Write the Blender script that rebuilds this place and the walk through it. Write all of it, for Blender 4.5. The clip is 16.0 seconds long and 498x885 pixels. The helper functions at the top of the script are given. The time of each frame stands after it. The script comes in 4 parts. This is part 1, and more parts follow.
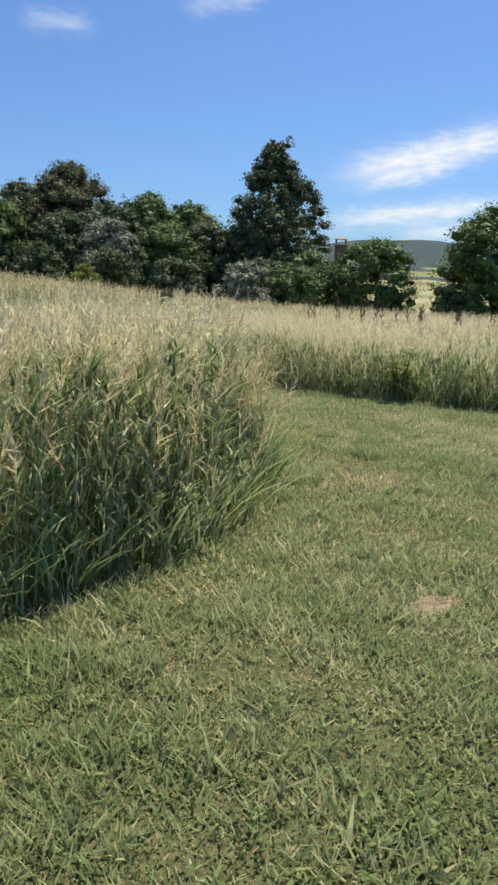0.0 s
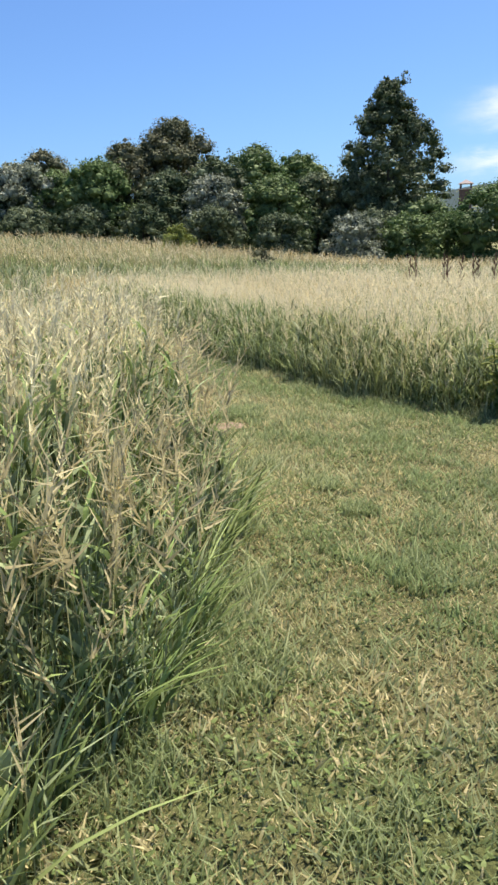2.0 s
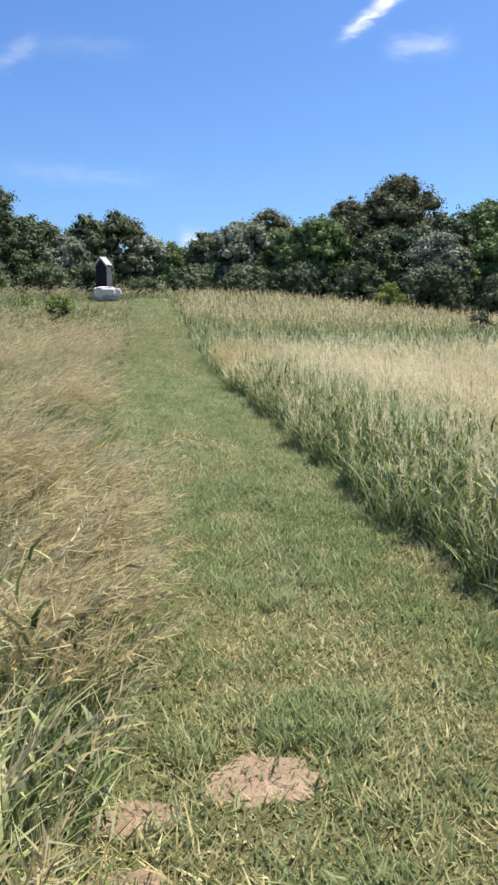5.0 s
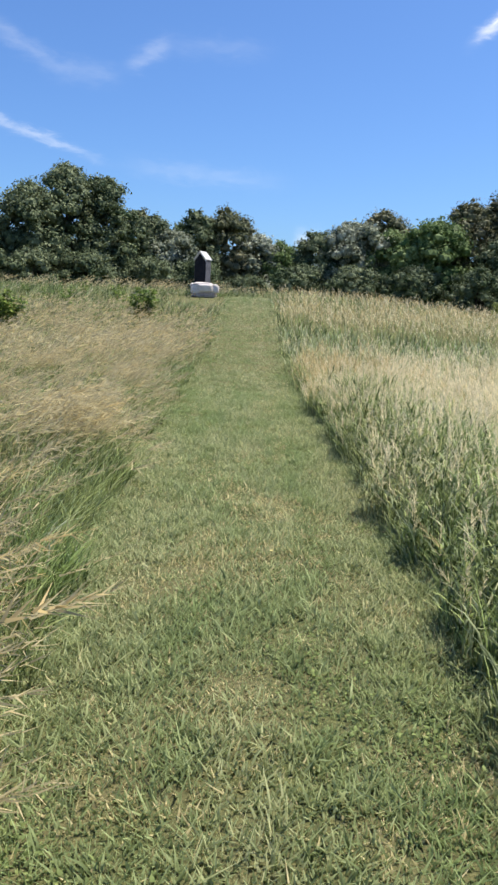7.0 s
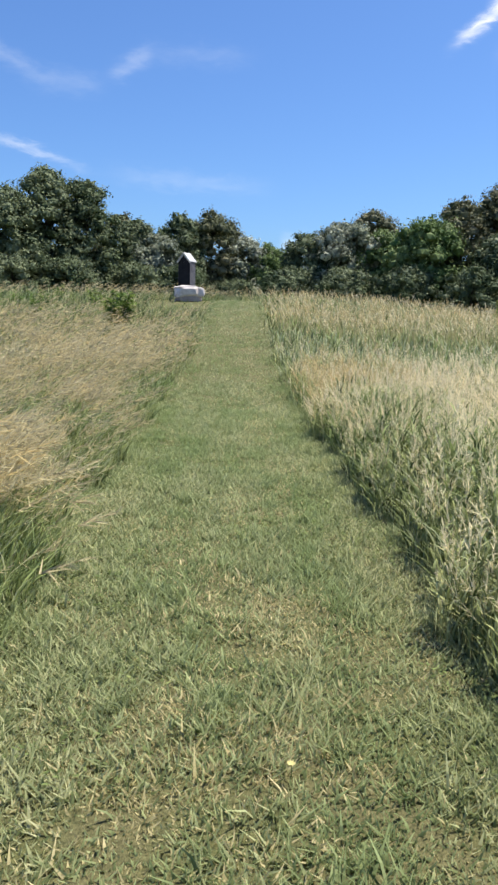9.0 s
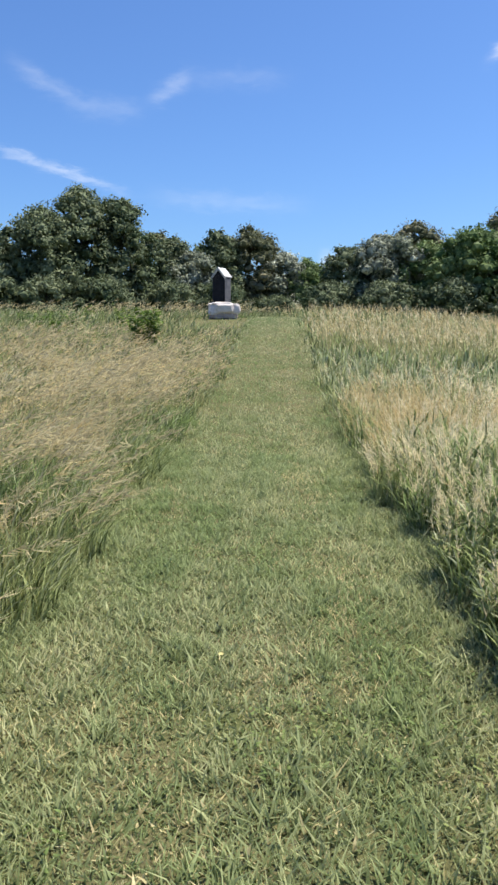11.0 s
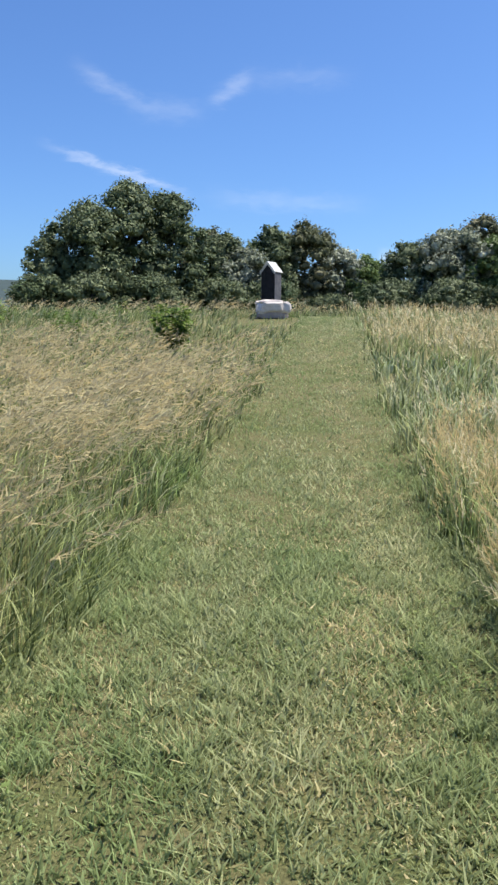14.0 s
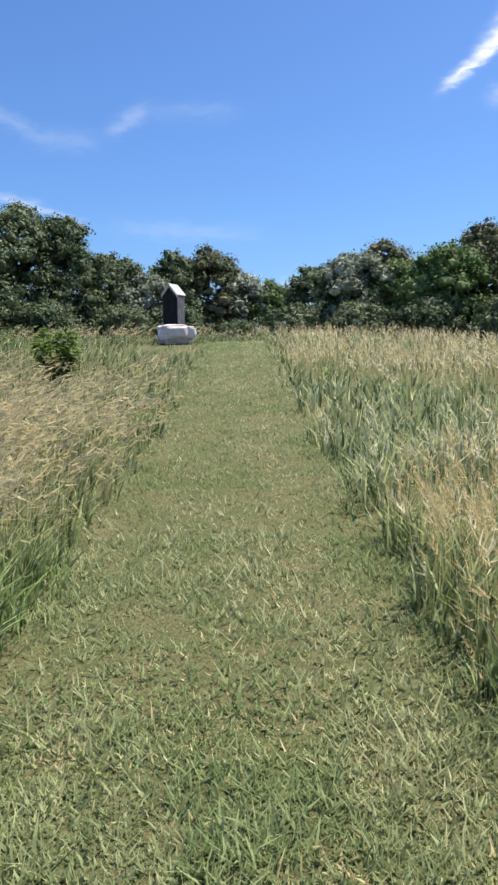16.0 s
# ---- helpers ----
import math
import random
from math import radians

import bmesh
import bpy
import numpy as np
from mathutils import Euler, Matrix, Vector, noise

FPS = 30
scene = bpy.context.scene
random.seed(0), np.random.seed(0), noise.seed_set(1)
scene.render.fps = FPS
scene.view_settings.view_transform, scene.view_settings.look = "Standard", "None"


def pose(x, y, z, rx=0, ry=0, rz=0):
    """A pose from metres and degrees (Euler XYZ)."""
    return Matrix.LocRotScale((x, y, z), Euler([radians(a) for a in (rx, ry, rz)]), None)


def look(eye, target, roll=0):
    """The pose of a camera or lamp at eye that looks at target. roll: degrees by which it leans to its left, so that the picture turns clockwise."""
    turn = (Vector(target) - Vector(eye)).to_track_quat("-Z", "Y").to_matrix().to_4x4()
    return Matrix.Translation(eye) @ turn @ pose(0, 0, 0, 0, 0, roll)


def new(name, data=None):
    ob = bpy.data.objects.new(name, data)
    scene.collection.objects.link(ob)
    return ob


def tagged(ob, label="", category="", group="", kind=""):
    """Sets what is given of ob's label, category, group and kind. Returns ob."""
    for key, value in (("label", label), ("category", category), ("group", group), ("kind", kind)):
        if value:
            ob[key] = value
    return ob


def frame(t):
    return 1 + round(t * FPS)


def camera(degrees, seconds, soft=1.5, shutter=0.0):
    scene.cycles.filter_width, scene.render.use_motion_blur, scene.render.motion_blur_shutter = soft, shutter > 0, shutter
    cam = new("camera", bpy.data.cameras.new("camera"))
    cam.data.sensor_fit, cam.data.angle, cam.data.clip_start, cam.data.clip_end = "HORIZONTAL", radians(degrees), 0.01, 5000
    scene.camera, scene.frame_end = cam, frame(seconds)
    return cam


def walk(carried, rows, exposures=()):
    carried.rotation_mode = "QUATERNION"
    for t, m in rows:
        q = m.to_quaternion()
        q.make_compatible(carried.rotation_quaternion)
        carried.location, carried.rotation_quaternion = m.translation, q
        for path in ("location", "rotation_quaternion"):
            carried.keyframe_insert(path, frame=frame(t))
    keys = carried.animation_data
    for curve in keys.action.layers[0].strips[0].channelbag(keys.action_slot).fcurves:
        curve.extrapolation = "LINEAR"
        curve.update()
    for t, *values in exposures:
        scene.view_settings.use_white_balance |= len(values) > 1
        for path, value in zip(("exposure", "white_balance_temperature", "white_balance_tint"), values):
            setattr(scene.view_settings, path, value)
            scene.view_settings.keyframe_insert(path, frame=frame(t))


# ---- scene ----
cam = camera(38.0, 16.0, soft=2.6)
PATH = [
    (0, look((-5.050, -5.092, 1.380), (0.583, 2.905, -0.698), 1.27)),
    (0.5, look((-4.546, -4.844, 1.392), (0.481, 3.640, -0.271), -1.21)),
    (1, look((-3.909, -4.232, 1.355), (-0.001, 4.895, 0.162), -0.41)),
    (1.5, look((-3.229, -3.540, 1.347), (1.055, 5.257, -0.719), -0.18)),
    (2, look((-2.663, -3.071, 1.446), (1.479, 5.640, -1.194), -1.41)),
    (2.5, look((-2.267, -2.556, 1.444), (1.917, 5.976, -1.671), -1.63)),
    (3, look((-1.883, -2.011, 1.429), (2.142, 6.411, -2.160), -2.72)),
    (3.5, look((-1.555, -1.499, 1.511), (1.934, 7.173, -2.041), -3.99)),
    (4, look((-1.297, -0.932, 1.574), (2.227, 7.876, -1.587), -2.91)),
    (4.5, look((-0.903, -0.420, 1.624), (2.750, 8.459, -1.174), -2.58)),
    (4.7, look((-0.810, -0.233, 1.501), (1.714, 9.157, -0.835), -2.22)),
    (5, look((-0.734, 0.054, 1.608), (0.727, 9.765, -0.276), -0.20)),
    (5.2, look((-0.672, 0.293, 1.600), (0.042, 9.993, -0.725), -0.68)),
    (7.3, look((-0.016, 2.972, 1.595), (0.061, 12.816, -0.164), 2.43)),
    (7.5, look((0.000, 3.200, 1.559), (0.086, 13.054, -0.138), 2.06)),
    (8, look((-0.081, 3.733, 1.525), (0.297, 13.567, -0.253), 1.71)),
    (8.2, look((-0.080, 3.958, 1.497), (0.220, 13.759, -0.466), 1.45)),
    (10.3, look((-0.026, 6.440, 1.476), (0.106, 16.341, 0.084), 1.23)),
    (10.5, look((-0.035, 6.668, 1.484), (-0.071, 16.574, 0.110), 0.93)),
    (11, look((0.007, 7.266, 1.473), (-0.343, 17.132, -0.118), 0.16)),
    (11.5, look((-0.112, 7.857, 1.414), (-1.133, 17.660, -0.281), -0.36)),
    (12, look((-0.135, 8.464, 1.437), (-1.270, 18.166, -0.703), -1.09)),
    (12.5, look((-0.013, 9.042, 1.489), (-1.146, 18.766, -0.551), -1.34)),
    (13, look((0.042, 9.614, 1.489), (-0.887, 19.402, -0.340), -0.23)),
    (13.5, look((0.100, 10.176, 1.482), (-0.837, 19.998, -0.148), 0.75)),
    (14, look((0.089, 10.728, 1.492), (-1.013, 20.539, -0.103), 0.41)),
    (14.5, look((0.032, 11.340, 1.504), (-0.407, 21.189, -0.168), 1.43)),
    (15, look((0.032, 11.929, 1.501), (-0.271, 21.780, -0.195), -0.07)),
    (15.5, look((-0.051, 12.490, 1.452), (0.181, 22.420, 0.296), -0.21)),
    (16, look((-0.051, 13.007, 1.429), (0.091, 22.930, 0.199), -0.91)),
]
EXPOSURES = ((0, 0.46, 7000, 9), (0.5, 0.56, 7000, 9), (1.5, 0.72, 7050, 10), (2.5, 0.78, 6950, 10), (3.5, 0.84, 6900, 10), (4.5, 0.76, 6750, 10), (7.5, 0.72, 6760, 10), (16, 0.74, 6680, 10))
walk(cam, PATH, EXPOSURES)

# ---- world, sun, exposure ----
SUN_AZ, SUN_EL = 68.0, 66.0          # degrees clockwise from +y, above the horizon
world = bpy.data.worlds.new("sky")
scene.world = world
world.use_nodes = True
wn, wl = world.node_tree.nodes, world.node_tree.links


def wmath(op, a, b=None, c=None):
    n = wn.new("ShaderNodeMath")
    n.operation = op
    for i, v in enumerate((a, b, c)):
        if v is None:
            continue
        if isinstance(v, (int, float)):
            n.inputs[i].default_value = v
        else:
            wl.new(v, n.inputs[i])
    return n.outputs[0]


def build_sky():
    sky = wn.new("ShaderNodeTexSky")
    sky.sky_type, sky.sun_disc = "NISHITA", False
    sky.sun_elevation, sky.sun_rotation = radians(SUN_EL), radians(SUN_AZ)
    sky.altitude, sky.air_density, sky.dust_density, sky.ozone_density = 200, 1.0, 1.2, 2.2
    bg = wn["Background"]
    bg.inputs[1].default_value = SKY_STRENGTH
    coord = wn.new("ShaderNodeTexCoord")
    sep = wn.new("ShaderNodeSeparateXYZ")
    wl.new(coord.outputs["Generated"], sep.inputs[0])
    az = wmath("MULTIPLY", wmath("ARCTAN2", sep.outputs[0], sep.outputs[1]), 180 / math.pi)
    el = wmath("MULTIPLY", wmath("ARCSINE", sep.outputs[2]), 180 / math.pi)
    vec = wn.new("ShaderNodeCombineXYZ")
    wl.new(wmath("MULTIPLY", az, 0.55), vec.inputs[0])
    wl.new(wmath("MULTIPLY", el, 1.5), vec.inputs[1])
    noi = wn.new("ShaderNodeTexNoise")
    noi.inputs["Scale"].default_value, noi.inputs["Detail"].default_value = 0.9, 7
    noi.inputs["Roughness"].default_value, noi.inputs["Distortion"].default_value = 0.62, 0.5
    wl.new(vec.outputs[0], noi.inputs["Vector"])
    warp = wmath("MULTIPLY", wmath("SUBTRACT", noi.outputs[0], 0.5), 1.6)
    el2 = wmath("ADD", el, warp)
    total = None
    # cirrus wisps: azimuth and elevation of both ends, half width, strength
    for a0, e0, a1, e1, w, s in ((-20.6, 12.4, -12.0, 10.0, 0.30, 0.26), (-19.0, 17.8, -14.5, 15.6, 0.5, 0.12),
                                 (-14.8, 15.4, -10.2, 15.4, 0.6, 0.09), (-9.4, 16.0, -6.6, 17.6, 0.5, 0.16), (-6.5, 17.6, 0.5, 17.6, 0.6, 0.06),
                                 (-9.0, 9.5, 1.5, 9.0, 0.6, 0.09), (15.6, 18.3, 19.6, 21.0, 0.36, 0.75), (18.4, 20.3, 23.5, 25.5, 0.6, 0.75), (34.3, 20.0, 42.5, 22.8, 0.6, 0.7), (30.0, 19.0, 35.0, 19.6, 0.6, 0.25),
                                 (18.8, 17.4, 23.2, 17.5, 0.6, 0.28), (42.4, 8.6, 55.0, 11.2, 0.95, 0.85),
                                 (43.5, 7.6, 50.0, 9.0, 0.55, 0.5), (41.5, 5.2, 53.0, 6.3, 0.65, 0.75),
                                 (46.5, 4.4, 56.0, 4.1, 0.6, 0.55), (3.5, 4.6, 5.5, 4.6, 0.7, 0.5)):
        L = math.hypot(a1 - a0, e1 - e0)
        ux, uy = (a1 - a0) / L, (e1 - e0) / L
        da, de = wmath("SUBTRACT", az, (a0 + a1) / 2), wmath("SUBTRACT", el2, (e0 + e1) / 2)
        along = wmath("ADD", wmath("MULTIPLY", da, ux), wmath("MULTIPLY", de, uy))
        across = wmath("SUBTRACT", wmath("MULTIPLY", de, ux), wmath("MULTIPLY", da, uy))
        q = wmath("ADD", wmath("POWER", wmath("ABSOLUTE", wmath("DIVIDE", along, L / 2)), 4.0),
                  wmath("POWER", wmath("ABSOLUTE", wmath("DIVIDE", across, w)), 2.0))
        g = wmath("MULTIPLY", wmath("POWER", 2.718, wmath("MULTIPLY", q, -1.0)), s)
        total = g if total is None else wmath("ADD", total, g)
    fine = wn.new("ShaderNodeTexNoise")
    fine.inputs["Scale"].default_value, fine.inputs["Detail"].default_value = 1.4, 8
    wl.new(vec.outputs[0], fine.inputs["Vector"])
    mask = wmath("MINIMUM", wmath("MULTIPLY", total, wmath("ADD", wmath("MULTIPLY", fine.outputs[0], 1.5), 0.2)), 0.92)
    mix = wn.new("ShaderNodeMix")
    mix.data_type = "RGBA"
    tint = wn.new("ShaderNodeMix")
    tint.data_type, tint.blend_type = "RGBA", "MULTIPLY"
    tint.inputs[0].default_value = 1.0
    tint.inputs[7].default_value = SKY_TINT
    wl.new(sky.outputs[0], tint.inputs[6])
    wl.new(mask, mix.inputs[0])
    wl.new(tint.outputs[2], mix.inputs[6])
    mix.inputs[7].default_value = CLOUD
    wl.new(mix.outputs[2], bg.inputs[0])


SKY_STRENGTH, SKY_TINT, CLOUD = 0.080, (0.60, 0.90, 1.33, 1), (8.6, 9.0, 9.6, 1)
build_sky()
sun = new("sun", bpy.data.lights.new("sun", "SUN"))
sun.data.energy, sun.data.angle, sun.data.color = 4.8, radians(0.55), (1.0, 0.94, 0.83)
sa, se = radians(SUN_AZ), radians(SUN_EL)
sun.matrix_world = look((math.sin(sa) * math.cos(se) * 50, math.cos(sa) * math.cos(se) * 50, math.sin(se) * 50), (0, 0, 0))

# ---- materials ----


def material(name):
    m = bpy.data.materials.new(name)
    m.use_nodes = True
    m.node_tree.nodes.clear()
    return m, m.node_tree.nodes, m.node_tree.links


def socket(nodes, links, node_type, **inputs):
    n = nodes.new(node_type)
    for k, v in inputs.items():
        k = int(k[1:]) if k[0] == "i" and k[1:].isdigit() else k
        if hasattr(v, "is_output"):
            links.new(v, n.inputs[k])
        else:
            n.inputs[k].default_value = v
    return n


def mixed(nodes, links, fac, a, b, blend="MIX"):
    n = nodes.new("ShaderNodeMix")
    n.data_type, n.blend_type = "RGBA", blend
    for i, v in ((0, fac), (6, a), (7, b)):
        if hasattr(v, "is_output"):
            links.new(v, n.inputs[i])
        else:
            n.inputs[i].default_value = v
    return n.outputs[2]


def ramped(nodes, links, fac, lo, hi):
    n = socket(nodes, links, "ShaderNodeMapRange", i0=fac, i1=lo, i2=hi)
    return n.outputs[0]


def noised(nodes, links, vec, scale, detail=3, rough=0.55):
    n = nodes.new("ShaderNodeTexNoise")
    n.inputs["Scale"].default_value, n.inputs["Detail"].default_value, n.inputs["Roughness"].default_value = scale, detail, rough
    links.new(vec, n.inputs["Vector"])
    return n.outputs[0]


def plant_material(name, low, high, dry, dry_amount=0.4, patch=0.5, translucent=0.3, rough=0.55, spread=0.45, soft=0.0, stretch=None):
    """Leaf or blade: low to high colour along its length, single blades and whole patches drying out."""
    m, n, l = material(name)
    geo = n.new("ShaderNodeNewGeometry")
    att = n.new("ShaderNodeAttribute")
    att.attribute_name = "tip"
    rnd = geo.outputs["Random Per Island"]
    where = geo.outputs["Position"]
    if stretch:
        scaled_pos = socket(n, l, "ShaderNodeVectorMath", i0=where, i1=stretch)
        scaled_pos.operation = "MULTIPLY"
        where = scaled_pos.outputs[0]
    big = ramped(n, l, noised(n, l, where, patch, 3), 0.36, 0.66)
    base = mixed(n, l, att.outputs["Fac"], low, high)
    amount = socket(n, l, "ShaderNodeMath", i0=big, i1=rnd)
    amount.operation = "MULTIPLY"
    scaled = socket(n, l, "ShaderNodeMath", i0=amount.outputs[0], i1=dry_amount * 2.2)
    scaled.operation, scaled.use_clamp = "MULTIPLY", True
    col = mixed(n, l, scaled.outputs[0], base, dry)
    bright = socket(n, l, "ShaderNodeMapRange", i0=rnd, i3=1 - spread, i4=1 + spread)
    col = mixed(n, l, 1.0, col, bright.outputs[0], "MULTIPLY")
    bs = socket(n, l, "ShaderNodeBsdfPrincipled", **{"Base Color": col, "Roughness": rough})
    bs.inputs["Specular IOR Level"].default_value = 0.1
    if soft:
        # a rounded blade scatters light as a turf does: its normal leans to the sky
        up = socket(n, l, "ShaderNodeVectorMath", i0=geo.outputs["Normal"], i1=(0, 0, soft))
        unit = socket(n, l, "ShaderNodeVectorMath", i0=up.outputs[0])
        unit.operation = "NORMALIZE"
        l.new(unit.outputs[0], bs.inputs["Normal"])
    tr = socket(n, l, "ShaderNodeBsdfTranslucent", Color=col)
    mx = socket(n, l, "ShaderNodeMixShader", i0=translucent, i1=bs.outputs[0], i2=tr.outputs[0])
    out = socket(n, l, "ShaderNodeOutputMaterial", Surface=mx.outputs[0])
    return m


def solid_material(name, a, b, scale, rough=0.8, bump=0.3, fine=8.0, metal=0.0):
    m, n, l = material(name)
    tc = n.new("ShaderNodeTexCoord")
    v = tc.outputs["Object"]
    n1 = ramped(n, l, noised(n, l, v, scale, 5), 0.3, 0.7)
    n2 = noised(n, l, v, scale * fine, 4)
    col = mixed(n, l, n1, a, b)
    col = mixed(n, l, 0.35, col, mixed(n, l, n2, (0.25, 0.25, 0.25, 1), (1.0, 1.0, 1.0, 1)), "MULTIPLY")
    bp = socket(n, l, "ShaderNodeBump", Strength=bump, Distance=0.02, Height=n2)
    bs = socket(n, l, "ShaderNodeBsdfPrincipled", **{"Base Color": col, "Roughness": rough, "Metallic": metal, "Normal": bp.outputs[0]})
    bs.inputs["Specular IOR Level"].default_value = 0.2
    socket(n, l, "ShaderNodeOutputMaterial", Surface=bs.outputs[0])
    return m


def ground_material():
    """Soil and thatch near by, pasture and fields in the valley, woods with haze in their colour on the far ridge."""
    m, n, l = material("ground_soil_and_fields")
    geo = n.new("ShaderNodeNewGeometry")
    pos = geo.outputs["Position"]
    fine = noised(n, l, pos, 55.0, 6, 0.75)
    mid = noised(n, l, pos, 1.6, 5)
    big = noised(n, l, pos, 0.012, 3)
    soil = mixed(n, l, ramped(n, l, fine, 0.35, 0.68), (0.065, 0.064, 0.03, 1), (0.21, 0.195, 0.095, 1))
    soil = mixed(n, l, ramped(n, l, mid, 0.42, 0.68), soil, mixed(n, l, ramped(n, l, fine, 0.4, 0.7), (0.05, 0.062, 0.024, 1), (0.17, 0.19, 0.072, 1)))
    field = mixed(n, l, ramped(n, l, big, 0.45, 0.55), (0.19, 0.20, 0.085, 1), (0.32, 0.29, 0.16, 1))
    # woods tinted blue-grey: distance haze is put into their colour
    hazed_wood = mixed(n, l, noised(n, l, pos, 0.05, 5, 0.7), (0.03, 0.048, 0.052, 1), (0.065, 0.09, 0.09, 1))
    ln = socket(n, l, "ShaderNodeVectorMath", i0=pos)
    ln.operation = "LENGTH"
    col = mixed(n, l, ramped(n, l, ln.outputs["Value"], 90.0, 140.0), soil, field)
    edge = socket(n, l, "ShaderNodeMath", i0=ln.outputs["Value"], i1=big)
    edge.operation = "MULTIPLY"
    col = mixed(n, l, ramped(n, l, edge.outputs[0], 330.0, 360.0), col, hazed_wood)
    bp = socket(n, l, "ShaderNodeBump", Strength=0.6, Distance=0.03, Height=fine)
    bs = socket(n, l, "ShaderNodeBsdfPrincipled", **{"Base Color": col, "Roughness": 0.95, "Normal": bp.outputs[0]})
    bs.inputs["Specular IOR Level"].default_value = 0.1
    socket(n, l, "ShaderNodeOutputMaterial", Surface=bs.outputs[0])
    return m


M_GROUND = ground_material()
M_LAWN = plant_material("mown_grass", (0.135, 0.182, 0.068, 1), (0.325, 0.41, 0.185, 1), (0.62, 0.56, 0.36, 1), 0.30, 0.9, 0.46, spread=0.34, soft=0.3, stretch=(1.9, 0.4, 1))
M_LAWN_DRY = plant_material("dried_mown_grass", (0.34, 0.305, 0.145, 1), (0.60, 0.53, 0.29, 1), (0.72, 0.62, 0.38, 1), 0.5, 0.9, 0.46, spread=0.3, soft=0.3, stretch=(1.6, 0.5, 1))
M_CLOVER = plant_material("clover_leaf", (0.11, 0.16, 0.05, 1), (0.20, 0.27, 0.10, 1), (0.30, 0.32, 0.13, 1), 0.3, 0.9, 0.4, soft=0.3)
# green foot deepened: shade low in the stand is put into its colour
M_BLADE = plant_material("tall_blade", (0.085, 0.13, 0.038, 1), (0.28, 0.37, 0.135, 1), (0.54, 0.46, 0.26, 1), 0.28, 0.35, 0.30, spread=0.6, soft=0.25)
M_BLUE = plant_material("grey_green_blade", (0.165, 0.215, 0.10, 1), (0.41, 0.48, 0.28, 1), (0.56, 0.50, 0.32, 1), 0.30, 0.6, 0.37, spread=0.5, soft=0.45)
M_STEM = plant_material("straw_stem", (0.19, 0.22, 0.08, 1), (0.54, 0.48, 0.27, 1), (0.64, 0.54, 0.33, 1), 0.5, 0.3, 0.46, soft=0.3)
M_GOLD = plant_material("gold_seed_head", (0.82, 0.72, 0.46, 1), (0.92, 0.83, 0.57, 1), (0.60, 0.50, 0.29, 1), 0.4, 0.25, 0.46, spread=0.3, soft=0.3)
M_TAN = plant_material("tan_seed_head", (0.45, 0.385, 0.22, 1), (0.62, 0.545, 0.335, 1), (0.40, 0.32, 0.17, 1), 0.4, 0.25, 0.44, spread=0.4, soft=0.3)
M_STRAW = plant_material("brown_straw_head", (0.54, 0.42, 0.20, 1), (0.68, 0.54, 0.285, 1), (0.44, 0.34, 0.17, 1), 0.4, 0.25, 0.44, spread=0.35, soft=0.3)
M_REED = plant_material("pale_reed_head", (0.70, 0.62, 0.39, 1), (0.86, 0.78, 0.50, 1), (0.60, 0.52, 0.36, 1), 0.4, 0.4, 0.36, spread=0.4, soft=0.3)
M_DOCK = plant_material("rust_seed_stalk", (0.17, 0.10, 0.07, 1), (0.28, 0.18, 0.12, 1), (0.32, 0.22, 0.14, 1), 0.4, 0.8, 0.1)
M_WEED = plant_material("broad_weed_leaf", (0.09, 0.16, 0.04, 1), (0.19, 0.29, 0.07, 1), (0.30, 0.32, 0.10, 1), 0.3, 0.8, 0.35, soft=0.5)
M_PETAL = plant_material("yellow_petal", (0.68, 0.6, 0.25, 1), (0.76, 0.7, 0.38, 1), (0.75, 0.68, 0.35, 1), 0.2, 1.0, 0.2)
LEAF = {
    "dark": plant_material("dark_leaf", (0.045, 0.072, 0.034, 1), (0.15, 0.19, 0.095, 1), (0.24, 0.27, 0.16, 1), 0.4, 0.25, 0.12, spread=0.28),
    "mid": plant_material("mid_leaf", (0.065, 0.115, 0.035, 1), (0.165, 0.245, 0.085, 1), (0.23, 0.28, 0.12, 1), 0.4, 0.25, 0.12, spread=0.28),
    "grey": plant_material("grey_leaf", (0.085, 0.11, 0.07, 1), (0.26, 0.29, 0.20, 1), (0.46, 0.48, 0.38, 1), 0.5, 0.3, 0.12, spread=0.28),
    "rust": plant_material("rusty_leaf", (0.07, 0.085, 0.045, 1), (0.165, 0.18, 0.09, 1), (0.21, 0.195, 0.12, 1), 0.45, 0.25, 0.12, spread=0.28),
    "lime": plant_material("lime_leaf", (0.18, 0.22, 0.05, 1), (0.30, 0.34, 0.10, 1), (0.32, 0.33, 0.12, 1), 0.4, 0.5, 0.3, spread=0.25),
}
M_BARK = solid_material("bark", (0.06, 0.05, 0.04, 1), (0.14, 0.12, 0.1, 1), 3.0, 0.9, 0.5)
M_SOIL = solid_material("bare_soil", (0.25, 0.18, 0.125, 1), (0.40, 0.29, 0.205, 1), 6.0, 0.95, 0.6)
M_STONE = solid_material("pale_pink_stone", (0.66, 0.58, 0.55, 1), (0.78, 0.72, 0.69, 1), 3.0, 0.85, 0.5)
M_STONE_DARK = solid_material("grey_stone", (0.36, 0.29, 0.28, 1), (0.52, 0.44, 0.42, 1), 4.0, 0.9, 0.5)
# hut boards in two tones: front's shade and side's sunlight are in the colours
M_DARKWOOD = solid_material("black_shaded_boards", (0.012, 0.012, 0.016, 1), (0.028, 0.027, 0.032, 1), 5.0, 0.8, 0.4)
M_GREYWOOD = solid_material("grey_sunlit_boards", (0.11, 0.11, 0.13, 1), (0.19, 0.19, 0.21, 1), 5.0, 0.75, 0.4)
